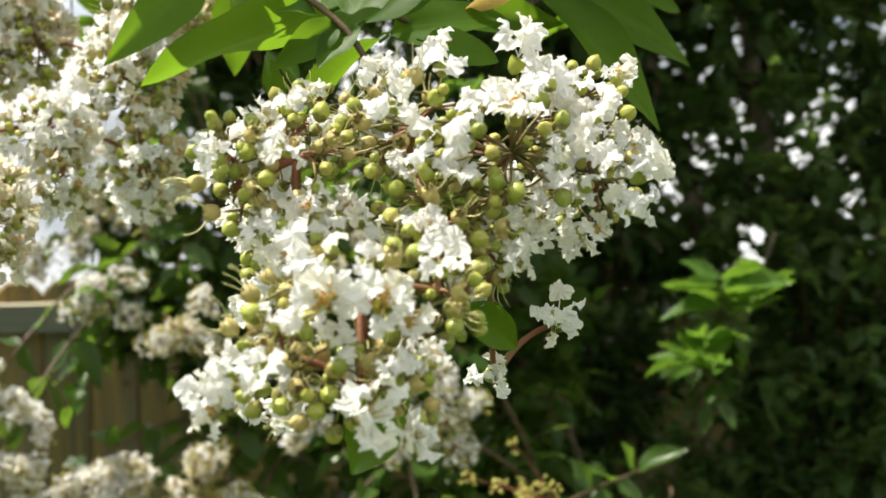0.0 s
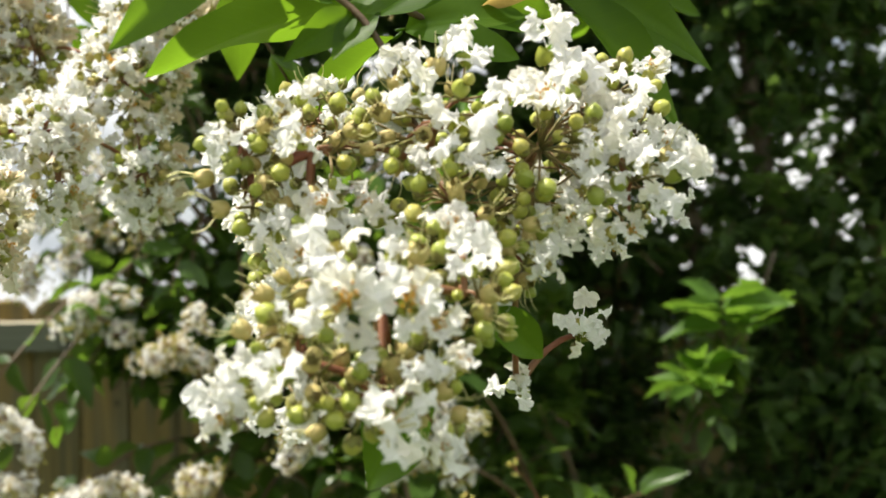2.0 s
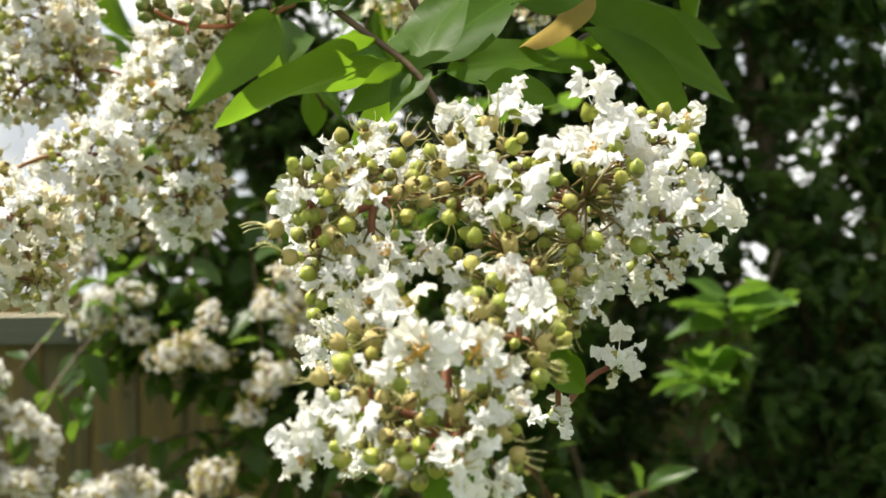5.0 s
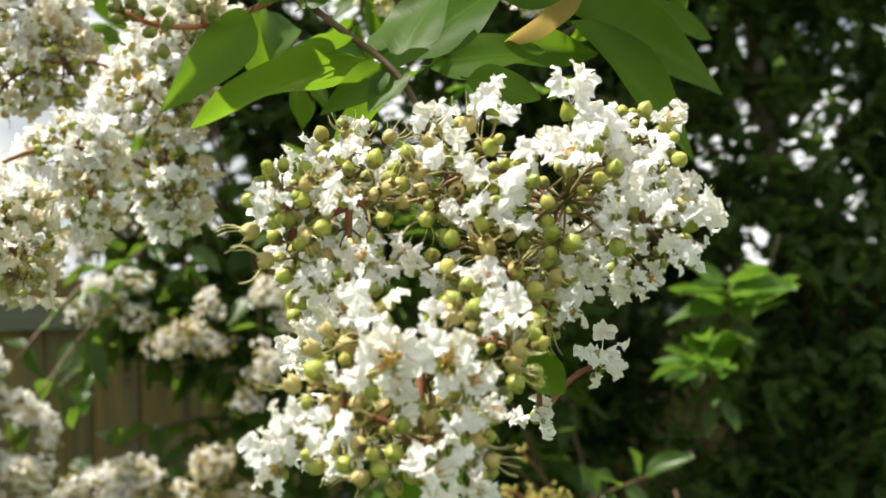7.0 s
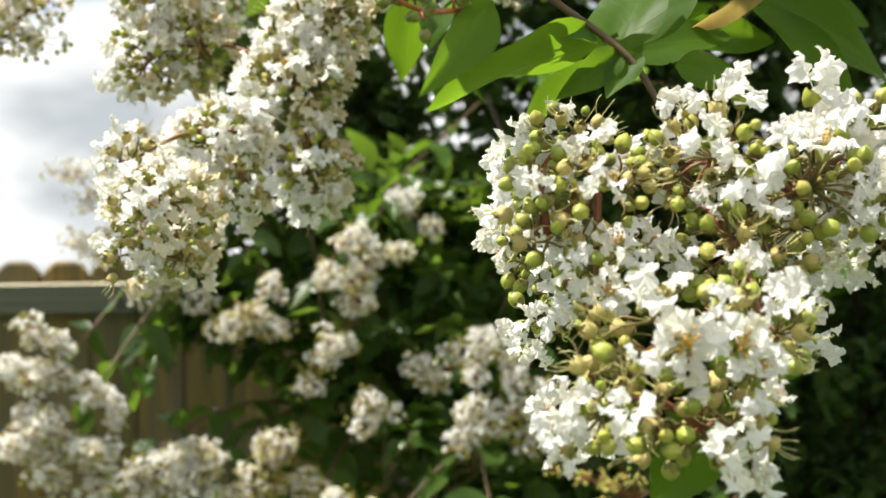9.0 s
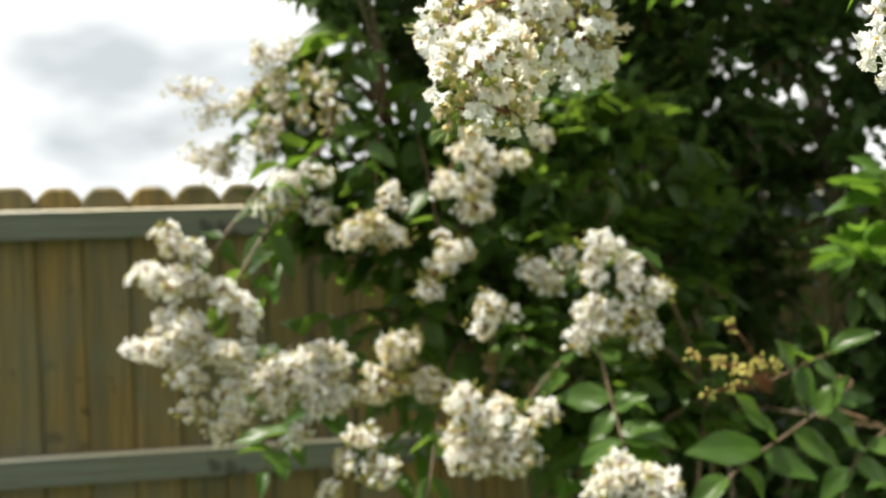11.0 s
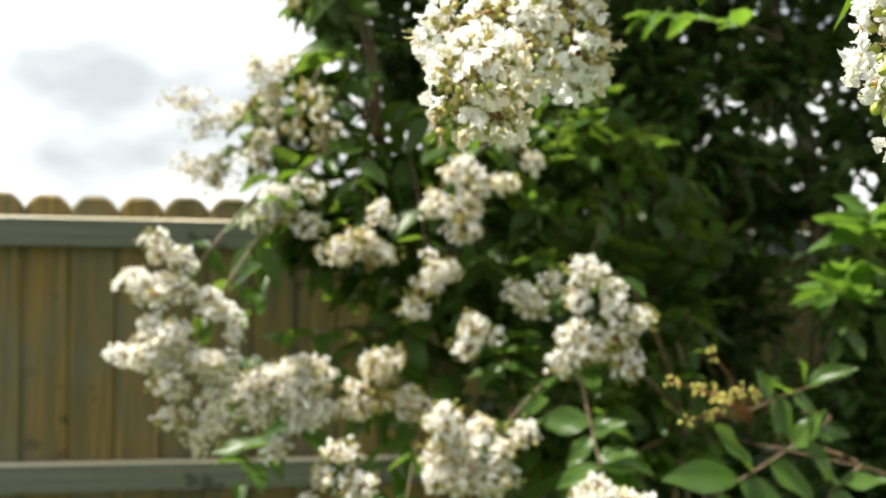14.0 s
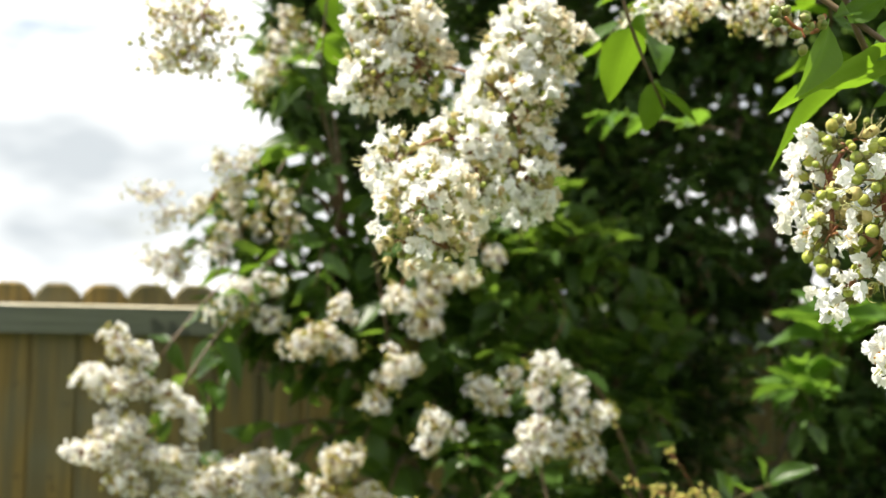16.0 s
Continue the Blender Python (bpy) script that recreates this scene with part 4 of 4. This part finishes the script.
FAR = [
    ("sunlit dense white panicle leaning out before the fence", 0.15, [(-0.796, 2.250, 1.711, 0.027, 0.022), (-0.758, 2.250, 1.675, 0.050, 0.031), (-0.835, 2.250, 1.628, 0.045, 0.031), (-0.775, 2.250, 1.617, 0.067, 0.039), (-0.693, 2.250, 1.590, 0.050, 0.039), (-0.655, 2.250, 1.545, 0.036, 0.040)]),
    ("sunlit white panicle fading to cream below", 0.25, [(-0.785, 2.240, 1.530, 0.061, 0.038), (-0.835, 2.240, 1.488, 0.047, 0.020), (-0.764, 2.240, 1.491, 0.072, 0.036), (-0.693, 2.240, 1.480, 0.053, 0.044), (-0.754, 2.240, 1.430, 0.058, 0.036), (-0.683, 2.240, 1.413, 0.042, 0.036)]),
    ("small yellowing white panicle", 0.40, [(-0.756, 2.250, 1.373, 0.042, 0.027), (-0.714, 2.250, 1.327, 0.040, 0.027), (-0.677, 2.250, 1.366, 0.031, 0.025)]),
    ("broad greyish white panicle in half shade", 0.30, [(-0.520, 2.300, 1.432, 0.068, 0.057), (-0.577, 2.300, 1.398, 0.063, 0.063), (-0.504, 2.300, 1.363, 0.051, 0.046), (-0.561, 2.300, 1.305, 0.041, 0.025)]),
    ("panicle with browning spent blossom", 0.75, [(-0.343, 2.320, 1.463, 0.055, 0.044), (-0.395, 2.320, 1.434, 0.040, 0.034), (-0.412, 2.320, 1.376, 0.052, 0.032), (-0.320, 2.320, 1.405, 0.052, 0.034), (-0.280, 2.320, 1.375, 0.034, 0.023)]),
    ("drooping white and tan panicle", 0.40, [(-0.435, 2.250, 1.297, 0.047, 0.039), (-0.401, 2.250, 1.245, 0.036, 0.045), (-0.463, 2.250, 1.252, 0.033, 0.039), (-0.502, 2.250, 1.207, 0.036, 0.029)]),
    ("large round white panicle with many buds", 0.30, [(-0.239, 2.150, 1.380, 0.045, 0.036), (-0.174, 2.150, 1.363, 0.059, 0.043), (-0.239, 2.150, 1.309, 0.048, 0.048), (-0.163, 2.150, 1.281, 0.064, 0.048), (-0.114, 2.150, 1.330, 0.034, 0.037), (-0.082, 2.150, 1.365, 0.028, 0.023)]),
    ("low white panicle", 0.30, [(-0.348, 2.100, 1.181, 0.044, 0.029), (-0.285, 2.100, 1.167, 0.040, 0.038), (-0.327, 2.100, 1.143, 0.063, 0.038)]),
    ("fresh white upright panicle with green buds", 0.10, [(0.031, 1.900, 1.297, 0.057, 0.034), (0.085, 1.900, 1.277, 0.043, 0.047), (-0.003, 1.900, 1.248, 0.047, 0.047), (0.046, 1.900, 1.218, 0.057, 0.047)]),
    ("fresh white upright panicle in separate tufts", 0.05, [(0.045, 2.220, 1.672, 0.035, 0.026), (0.027, 2.220, 1.619, 0.020, 0.031), (0.039, 2.220, 1.535, 0.061, 0.051), (0.000, 2.220, 1.491, 0.026, 0.024), (0.100, 2.220, 1.608, 0.022, 0.042), (0.155, 2.220, 1.583, 0.031, 0.037), (0.118, 2.220, 1.541, 0.029, 0.022), (0.133, 2.220, 1.487, 0.031, 0.029)]),
    ("white panicle of rounded tufts", 0.20, [(-0.200, 2.330, 1.872, 0.039, 0.030), (-0.251, 2.330, 1.803, 0.044, 0.030), (-0.194, 2.330, 1.792, 0.035, 0.025), (-0.124, 2.330, 1.838, 0.046, 0.035), (-0.171, 2.330, 1.826, 0.032, 0.025), (-0.193, 2.330, 1.749, 0.037, 0.025)]),
    ("small shaded white panicle", 0.30, [(-0.045, 2.400, 1.873, 0.028, 0.038), (-0.099, 2.400, 1.941, 0.031, 0.026)]),
    ("drooping cream and white panicle", 0.45, [(-0.366, 2.360, 1.768, 0.035, 0.033), (-0.412, 2.360, 1.733, 0.047, 0.033), (-0.383, 2.360, 1.704, 0.053, 0.033), (-0.447, 2.360, 1.698, 0.033, 0.026)]),
    ("loose white panicle", 0.20, [(-0.606, 2.400, 1.767, 0.040, 0.024), (-0.553, 2.400, 1.785, 0.045, 0.028), (-0.520, 2.400, 1.820, 0.031, 0.024), (-0.507, 2.400, 1.748, 0.033, 0.021), (-0.577, 2.400, 1.809, 0.028, 0.019)]),
    ("small white panicle with yellow buds", 0.30, [(-0.238, 2.350, 1.676, 0.042, 0.030), (-0.209, 2.350, 1.664, 0.037, 0.026), (-0.267, 2.350, 1.629, 0.028, 0.023), (-0.290, 2.350, 1.582, 0.026, 0.026)]),
    ("small shaded white panicle", 0.30, [(-0.170, 2.300, 1.551, 0.027, 0.027), (-0.183, 2.300, 1.509, 0.025, 0.023), (-0.126, 2.300, 1.534, 0.016, 0.016)]),
    ("small white panicle with green buds", 0.15, [(-0.072, 2.320, 1.619, 0.032, 0.025), (-0.048, 2.320, 1.592, 0.028, 0.021), (-0.014, 2.320, 1.646, 0.021, 0.018)]),
    ("loose greenish white panicle against the sky", 0.50, [(-0.607, 2.500, 2.004, 0.044, 0.049), (-0.667, 2.500, 1.998, 0.042, 0.032), (-0.721, 2.500, 1.973, 0.037, 0.027), (-0.781, 2.500, 2.009, 0.044, 0.022), (-0.752, 2.500, 1.949, 0.030, 0.020)]),
    ("loose greenish white panicle among leaves", 0.35, [(-0.599, 2.480, 1.920, 0.041, 0.029), (-0.545, 2.480, 1.951, 0.036, 0.032), (-0.634, 2.480, 1.889, 0.032, 0.022)]),
    ("loose budding panicle among leaves", 0.35, [(-0.497, 2.450, 1.997, 0.034, 0.036), (-0.478, 2.450, 1.933, 0.029, 0.026), (-0.527, 2.450, 2.032, 0.026, 0.022)]),
    ("loose tan panicle against the sky", 0.70, [(-0.764, 2.500, 1.868, 0.042, 0.022), (-0.716, 2.500, 1.877, 0.032, 0.032), (-0.722, 2.500, 1.840, 0.037, 0.025)]),
    ("loose greenish panicle against the sky", 0.50, [(-0.618, 2.500, 2.076, 0.042, 0.037), (-0.570, 2.500, 2.101, 0.032, 0.032), (-0.486, 2.500, 1.957, 0.032, 0.037)]),
    ("loose greenish white panicle against the sky", 0.50, [(-0.557, 2.500, 2.240, 0.034, 0.034), (-0.530, 2.500, 2.295, 0.030, 0.030), (-0.515, 2.500, 2.350, 0.028, 0.030)]),
    ("loose budding panicle among leaves", 0.35, [(-0.490, 2.550, 2.410, 0.035, 0.034), (-0.450, 2.550, 2.365, 0.030, 0.030)]),
]
for k, (label, old, lobes) in enumerate(FAR):
    c = np.mean([l[:3] for l in lobes], 0)
    hub = min(hubs, key=lambda h: np.linalg.norm(h - c) + (0.5 if h[2] < c[2] - 0.6 else 0))
    root = c + unit(hub - c) * 0.06 + np.array([0, 0, 0.02])
    bend = np.array([0, 0, 0.10 + 0.1 * rB.random()])
    if "tufts" in label and "upright" in label:
        root = np.array([0.033, 2.22, 1.484])
    elif "upright" in label:
        root = np.array([c[0] + 0.01, c[1] + 0.01, min(l[2] - l[4] * 0.7 for l in lobes)])
        branch = smooth_line([hub, (c + hub) / 2 - np.array([0, 0, 0.45]), root - np.array([-0.03, -0.03, 0.20]), root], 24)
        tube(wood_b, branch, 0.006, 0.0022, 6)
        shoot(None, wood_b, branch[13:], rB, 0.085, 4, 0.0028, big=(tree_b, BASE_B, GLOSS_LEAF_MESHES))
    else:
        branch = curve(hub, root, bend, 16)
        tube(wood_b, branch, 0.006, 0.0022, 6)
        shoot(leaves_b, wood_b, branch[6:], rB, 0.085, 5, 0.0028)
    lace = label.startswith("loose") and ("sky" in label or "leaves" in label)
    if lace:
        far_panicle(tree_b, BASE_B, lobes, root, 40 + k, label, old, spacing=0.0160, white=0.55, loose=0.75)
    else:
        far_panicle(tree_b, BASE_B, lobes, root, 40 + k, label, old, white=0.80 if old < 0.5 else 0.66)

# a budding spray with no open flowers
gq, bq = Geo(), Geo()
q0 = np.array([0.26, 1.86, 1.44])
for k in range(14):
    tip = np.array([0.188, 1.80, 1.492]) + np.array([rB.gauss(0, 0.026), rB.gauss(0, 0.03), rB.gauss(0, 0.032)])
    tube(gq, curve(q0, tip, (0, 0, 0.01), 5) - q0, 0.0016, 0.0008, 4)
    for j in range(7):
        d = unit([rB.gauss(-0.3, 0.8), rB.gauss(0, 0.8), rB.gauss(0.2, 0.8)])
        rot, q = facing(tip + d * rB.uniform(0.003, 0.014) - q0, d, rB.uniform(0.7, 1.05), 0)
        tube(gq, [tip - q0, q], 0.0007, 0.0005, 3)
        bq.add(LOW_BUD[0] @ rot.T + q, LOW_BUD[1])
spray = part("budding_spray", gq.mesh("budding_spray", [STALK]), tree_b, tuple(q0 - BASE_B), "yellow-green unopened buds on red stalks")
part("bud_cluster", bq.mesh("bud_cluster", [BUD_FAR]), spray)["kind"] = "stuff"

# leafy shoots with large glossy leaves, low and close
HUB_LOW = np.array([0.75, 2.35, 1.30])
for pts, n, size in (
    ([(0.72, 2.25, 1.2), (0.62, 2.12, 1.22), (0.56, 2.05, 1.16)], 4, 0.10),
    ([(0.35, 2.6, 1.3), (0.12, 2.45, 1.22), (-0.1, 2.35, 1.1)], 5, 0.10),
    ([(-0.15, 2.85, 1.35), (-0.28, 2.55, 1.30), (-0.38, 2.42, 1.16)], 5, 0.095),
    ([(-0.35, 2.75, 1.9), (-0.50, 2.5, 1.80), (-0.60, 2.42, 1.66), (-0.64, 2.40, 1.55)], 6, 0.085),
    ([(-0.15, 2.85, 1.35), (-0.45, 2.5, 1.35), (-0.60, 2.36, 1.28), (-0.64, 2.34, 1.20)], 5, 0.09),
    ([(0.1, 2.75, 2.2), (-0.1, 2.45, 2.0), (-0.16, 2.38, 1.9)], 4, 0.08),
    ([(-0.35, 2.75, 1.9), (-0.40, 2.5, 1.92), (-0.42, 2.4, 1.82)], 4, 0.085),
    ([(-0.35, 2.75, 1.95), (-0.433, 2.55, 1.971), (-0.49, 2.46, 1.903), (-0.539, 2.40, 1.841), (-0.581, 2.36, 1.793)], 6, 0.065),
    ([(-0.35, 2.75, 1.9), (-0.358, 2.55, 1.886), (-0.405, 2.46, 1.786), (-0.426, 2.40, 1.715)], 5, 0.070),
    ([(-0.15, 2.85, 1.35), (-0.10, 2.5, 1.50), (-0.09, 2.36, 1.46)], 5, 0.085),
):
    line = smooth_line(pts, 14)
    shoot(None, wood_b, line, rB, size, n, 0.0032, big=(tree_b, BASE_B, GLOSS_LEAF_MESHES), start=0.2)
    if np.linalg.norm(line[0] - HUB_LOW) < 0.5:
        tube(wood_b, smooth_line([(0.92, 2.5, 1.0), (0.86, 2.4, 1.2), line[0]], 10), 0.0036, 0.0026, 6)
LEAFY = (
    ([(0.62, 2.60, 1.34), (0.474, 2.05, 1.418), (0.350, 1.98, 1.357), (0.272, 1.95, 1.320), (0.230, 1.93, 1.301), (0.160, 1.90, 1.240), (0.11, 1.88, 1.17)],
     [((0.271, 1.325), (0.138, 1.336)), ((0.297, 1.342), (0.210, 1.416)), ((0.335, 1.357), (0.434, 1.276)), ((0.276, 1.320), (0.358, 1.267)), ((0.389, 1.388), (0.462, 1.325)), ((0.213, 1.268), (0.121, 1.249)),
      ((0.232, 1.286), (0.288, 1.242)), ((0.379, 1.388), (0.438, 1.443)), ((0.360, 1.372), (0.338, 1.432)), ((0.409, 1.408), (0.495, 1.399)), ((0.17, 1.245), (0.08, 1.20)), ((0.17, 1.245), (0.22, 1.17))]),
    ([(0.62, 2.50, 1.28), (0.510, 2.00, 1.345), (0.472, 1.96, 1.329), (0.431, 1.93, 1.303), (0.392, 1.90, 1.238), (0.36, 1.88, 1.15)],
     [((0.422, 1.290), (0.354, 1.235)), ((0.431, 1.303), (0.501, 1.256)), ((0.455, 1.330), (0.540, 1.320)), ((0.450, 1.325), (0.399, 1.369)), ((0.39, 1.235), (0.45, 1.17))]),
    ([(0.66, 2.60, 1.42), (0.480, 2.10, 1.479), (0.349, 1.95, 1.472), (0.260, 1.86, 1.460)],
     [((0.363, 1.479), (0.318, 1.518)), ((0.372, 1.484), (0.420, 1.431)), ((0.333, 1.468), (0.337, 1.410)), ((0.422, 1.485), (0.479, 1.532)), ((0.320, 1.470), (0.288, 1.525)), ((0.402, 1.484), (0.388, 1.541))]),
    ([(0.033, 2.22, 1.484), (0.045, 2.18, 1.408), (0.054, 2.14, 1.350), (0.061, 2.10, 1.295), (0.073, 2.08, 1.198), (0.12, 2.2, 1.0), (0.30, 2.6, 0.75)],
     [((0.043, 1.380), (-0.056, 1.390)), ((0.047, 1.383), (0.132, 1.377)), ((0.047, 1.359), (-0.004, 1.309)), ((0.056, 1.364), (0.105, 1.398)), ((0.060, 1.326), (0.130, 1.340)), ((0.061, 1.315), (0.181, 1.315)), ((0.061, 1.315), (-0.025, 1.266)), ((0.065, 1.280), (0.151, 1.277))]),
)
for line, blades_at in LEAFY:
    tube(wood_b, smooth_line(line, 26), 0.0036, 0.0020, 6)
    for (x0, z0), (x1, z1) in blades_at:
        at = min(smooth_line(line, 60), key=lambda q: math.hypot(q[0] - x0, q[2] - z0))
        tip = (x1, at[1] + rB.uniform(-0.05, 0.02), z1)
        up = (rB.gauss(0, 0.25) - 0.1, rB.gauss(-0.55, 0.2), 0.8)
        near_leaf(tree_b, BASE_B, at, tip, up, rB.randrange(5), GLOSS_LEAF_MESHES)

# pale young shoots
for p0, d0 in (((0.640, 2.48, 1.585), (0.15, -0.2, 0.6)), ((0.74, 2.45, 1.70), (0.1, -0.2, 0.5)), ((0.69, 2.42, 1.72), (-0.1, -0.3, 0.4)), ((0.66, 2.42, 1.60), (-0.3, -0.3, 0.2))):
    a = np.array(p0)
    b = a + unit(d0) * 0.11
    tube(wood_b, smooth_line([a + np.array([0.12, 0.3, -0.05]), a + np.array([0.05, 0.12, -0.03]), a], 8), 0.0022, 0.0016, 5)
    shoot(None, wood_b, curve(a, b, (0, 0, 0), 5), rB, 0.098, 4, 0.002, big=(tree_b, BASE_B, YOUNG_LEAF_MESHES), spread=1.2)

# a sunlit sprig high up
sprig = smooth_line([(0.62, 2.95, 2.25), (0.52, 2.5, 2.18), (0.36, 2.22, 2.16), (0.20, 2.18, 2.17), (0.12, 2.16, 2.17)], 20)
shoot(None, wood_b, sprig, rB, 0.060, 7, 0.0016, big=(tree_b, BASE_B, YOUNG_LEAF_MESHES), start=0.5)

# bare dry twigs
for pts in (
    [(0.10, 2.50, 1.70), (0.118, 2.45, 1.76), (0.112, 2.43, 1.81), (0.095, 2.42, 1.85)],
    [(0.42, 2.60, 1.42), (0.36, 2.55, 1.50), (0.325, 2.52, 1.58)],
    [(-0.02, 2.40, 1.36), (0.02, 2.32, 1.40), (0.035, 2.28, 1.46)], [(-0.12, 2.40, 1.38), (-0.02, 2.33, 1.38), (0.06, 2.28, 1.43)],
    [(0.62, 2.62, 1.50), (0.60, 2.52, 1.60), (0.585, 2.48, 1.70)],
):
    tube(wood_b, smooth_line(pts, 10), 0.0018, 0.0007, 5)

# the mass of foliage, as leafy twigs filling rounded clouds
CLOUDS_B = (
    ((-0.28, 2.62, 1.84), (0.26, 0.16, 0.17), 40), ((0.06, 2.70, 1.92), (0.34, 0.20, 0.22), 46),
    ((-0.12, 2.62, 1.60), (0.36, 0.18, 0.28), 58), ((0.12, 2.60, 1.30), (0.36, 0.20, 0.22), 46),
    ((-0.50, 2.58, 1.76), (0.16, 0.13, 0.14), 22), ((0.72, 2.62, 1.66), (0.13, 0.10, 0.18), 7),
    ((0.32, 2.80, 1.60), (0.26, 0.18, 0.36), 44), ((-0.55, 2.56, 1.95), (0.12, 0.10, 0.10), 8),
)


def fill(clouds, leaves, wood, r, size, inward, more=1.0):
    for c, rad, n in clouds:
        c, rad = np.array(c), np.array(rad)
        for _ in range(int(n * more)):
            d = unit([r.gauss(0, 1), r.gauss(0, 1), r.gauss(0, 1)])
            b = c + d * rad * r.uniform(0.45, 1.05)
            a = b - unit(d + np.array(inward)) * r.uniform(0.15, 0.28)
            shoot(leaves, wood, curve(a, b, (0, 0, r.uniform(0.0, 0.05)), 6), r, size, r.choice((4, 5, 6)), 0.0025)


fill(CLOUDS_B, leaves_b, wood_b, rB, 0.074, (0, -0.3, 0.4))
part("brushwood", wood_b.mesh("brushwood", [TWIG], BASE_B), tree_b)["kind"] = "stuff"
part("foliage", leaves_b.mesh("foliage", [LEAF], BASE_B), tree_b)["kind"] = "stuff"

# ---------------------------------------------------------------- the dark tree in the corner
BASE_C = np.array([1.25, 3.45, -0.02])
tree_c = thing("tree", BASE_C, "tall dark-leaved tree with several thin trunks against the sky", "tree")
wood_c, leaves_c, trunk_c = Geo(), Geo(), Geo()
rC = random.Random(31)
for pts in (
    [(1.25, 3.45, -0.05), (1.22, 3.4, 1.0), (1.12, 3.3, 1.9), (1.00, 3.25, 2.7), (0.95, 3.2, 3.6)],
    [(1.22, 3.48, -0.05), (1.05, 3.4, 1.2), (0.85, 3.3, 2.1), (0.55, 3.3, 3.0), (0.4, 3.3, 3.8)],
    [(1.30, 3.42, -0.05), (1.45, 3.4, 1.1), (1.5, 3.3, 2.2), (1.6, 3.3, 3.4)],
):
    tube(trunk_c, smooth_line(pts, 30), 0.045, 0.012, 9)
# clouds above z 2.9 and at x 1.95 are unseen, added for shade
CLOUDS_C = (
    ((0.36, 3.30, 2.15), (0.44, 0.22, 0.40), 178), ((1.20, 3.10, 1.65), (0.45, 0.25, 0.38), 170),
    ((0.15, 3.40, 2.65), (0.45, 0.22, 0.40), 80), ((0.95, 3.20, 2.75), (0.65, 0.25, 0.45), 125),
    ((1.05, 3.05, 1.15), (0.45, 0.22, 0.45), 160), ((0.45, 3.45, 1.50), (0.55, 0.12, 0.40), 190),
    ((0.62, 3.40, 1.84), (0.45, 0.12, 0.15), 90), ((0.55, 3.40, 0.95), (0.55, 0.12, 0.35), 110),
    ((1.10, 3.25, 2.10), (0.46, 0.25, 0.32), 72), ((1.00, 3.30, 2.36), (0.42, 0.12, 0.14), 42), ((0.66, 3.25, 1.97), (0.18, 0.10, 0.11), 30), ((0.76, 3.25, 2.18), (0.14, 0.10, 0.14), 26), ((0.80, 3.25, 2.58), (0.30, 0.15, 0.20), 52),
    ((1.25, 3.20, 2.62), (0.32, 0.20, 0.24), 50), ((0.55, 3.30, 2.50), (0.40, 0.20, 0.25), 60), ((0.20, 3.20, 2.95), (0.55, 0.30, 0.18), 90),
    ((1.42, 3.25, 2.20), (0.22, 0.15, 0.36), 60), ((1.95, 3.05, 1.60), (0.45, 0.30, 0.95), 170), ((1.25, 3.00, 3.35), (0.80, 0.45, 0.30), 80), ((0.00, 2.92, 3.32), (0.55, 0.32, 0.26), 190), ((-0.50, 3.10, 2.42), (0.16, 0.14, 0.28), 42), ((-0.50, 3.10, 2.75), (0.20, 0.15, 0.20), 34), ((-0.22, 3.15, 2.20), (0.34, 0.16, 0.22), 70), ((-0.34, 3.18, 2.48), (0.28, 0.16, 0.26), 60), ((-0.30, 3.15, 2.85), (0.36, 0.20, 0.22), 60), ((-0.05, 3.05, 2.02), (0.26, 0.12, 0.16), 34),
)
fill(CLOUDS_C, leaves_c, wood_c, rC, 0.066, (0, 0, 0.5), 1.3)
part("trunk", trunk_c.mesh("trunk", [BARK], BASE_C), tree_c)
part("brushwood", wood_c.mesh("brushwood", [TWIG], BASE_C), tree_c)["kind"] = "stuff"
part("foliage", leaves_c.mesh("foliage", [LEAF_DARK], BASE_C), tree_c)["kind"] = "stuff"
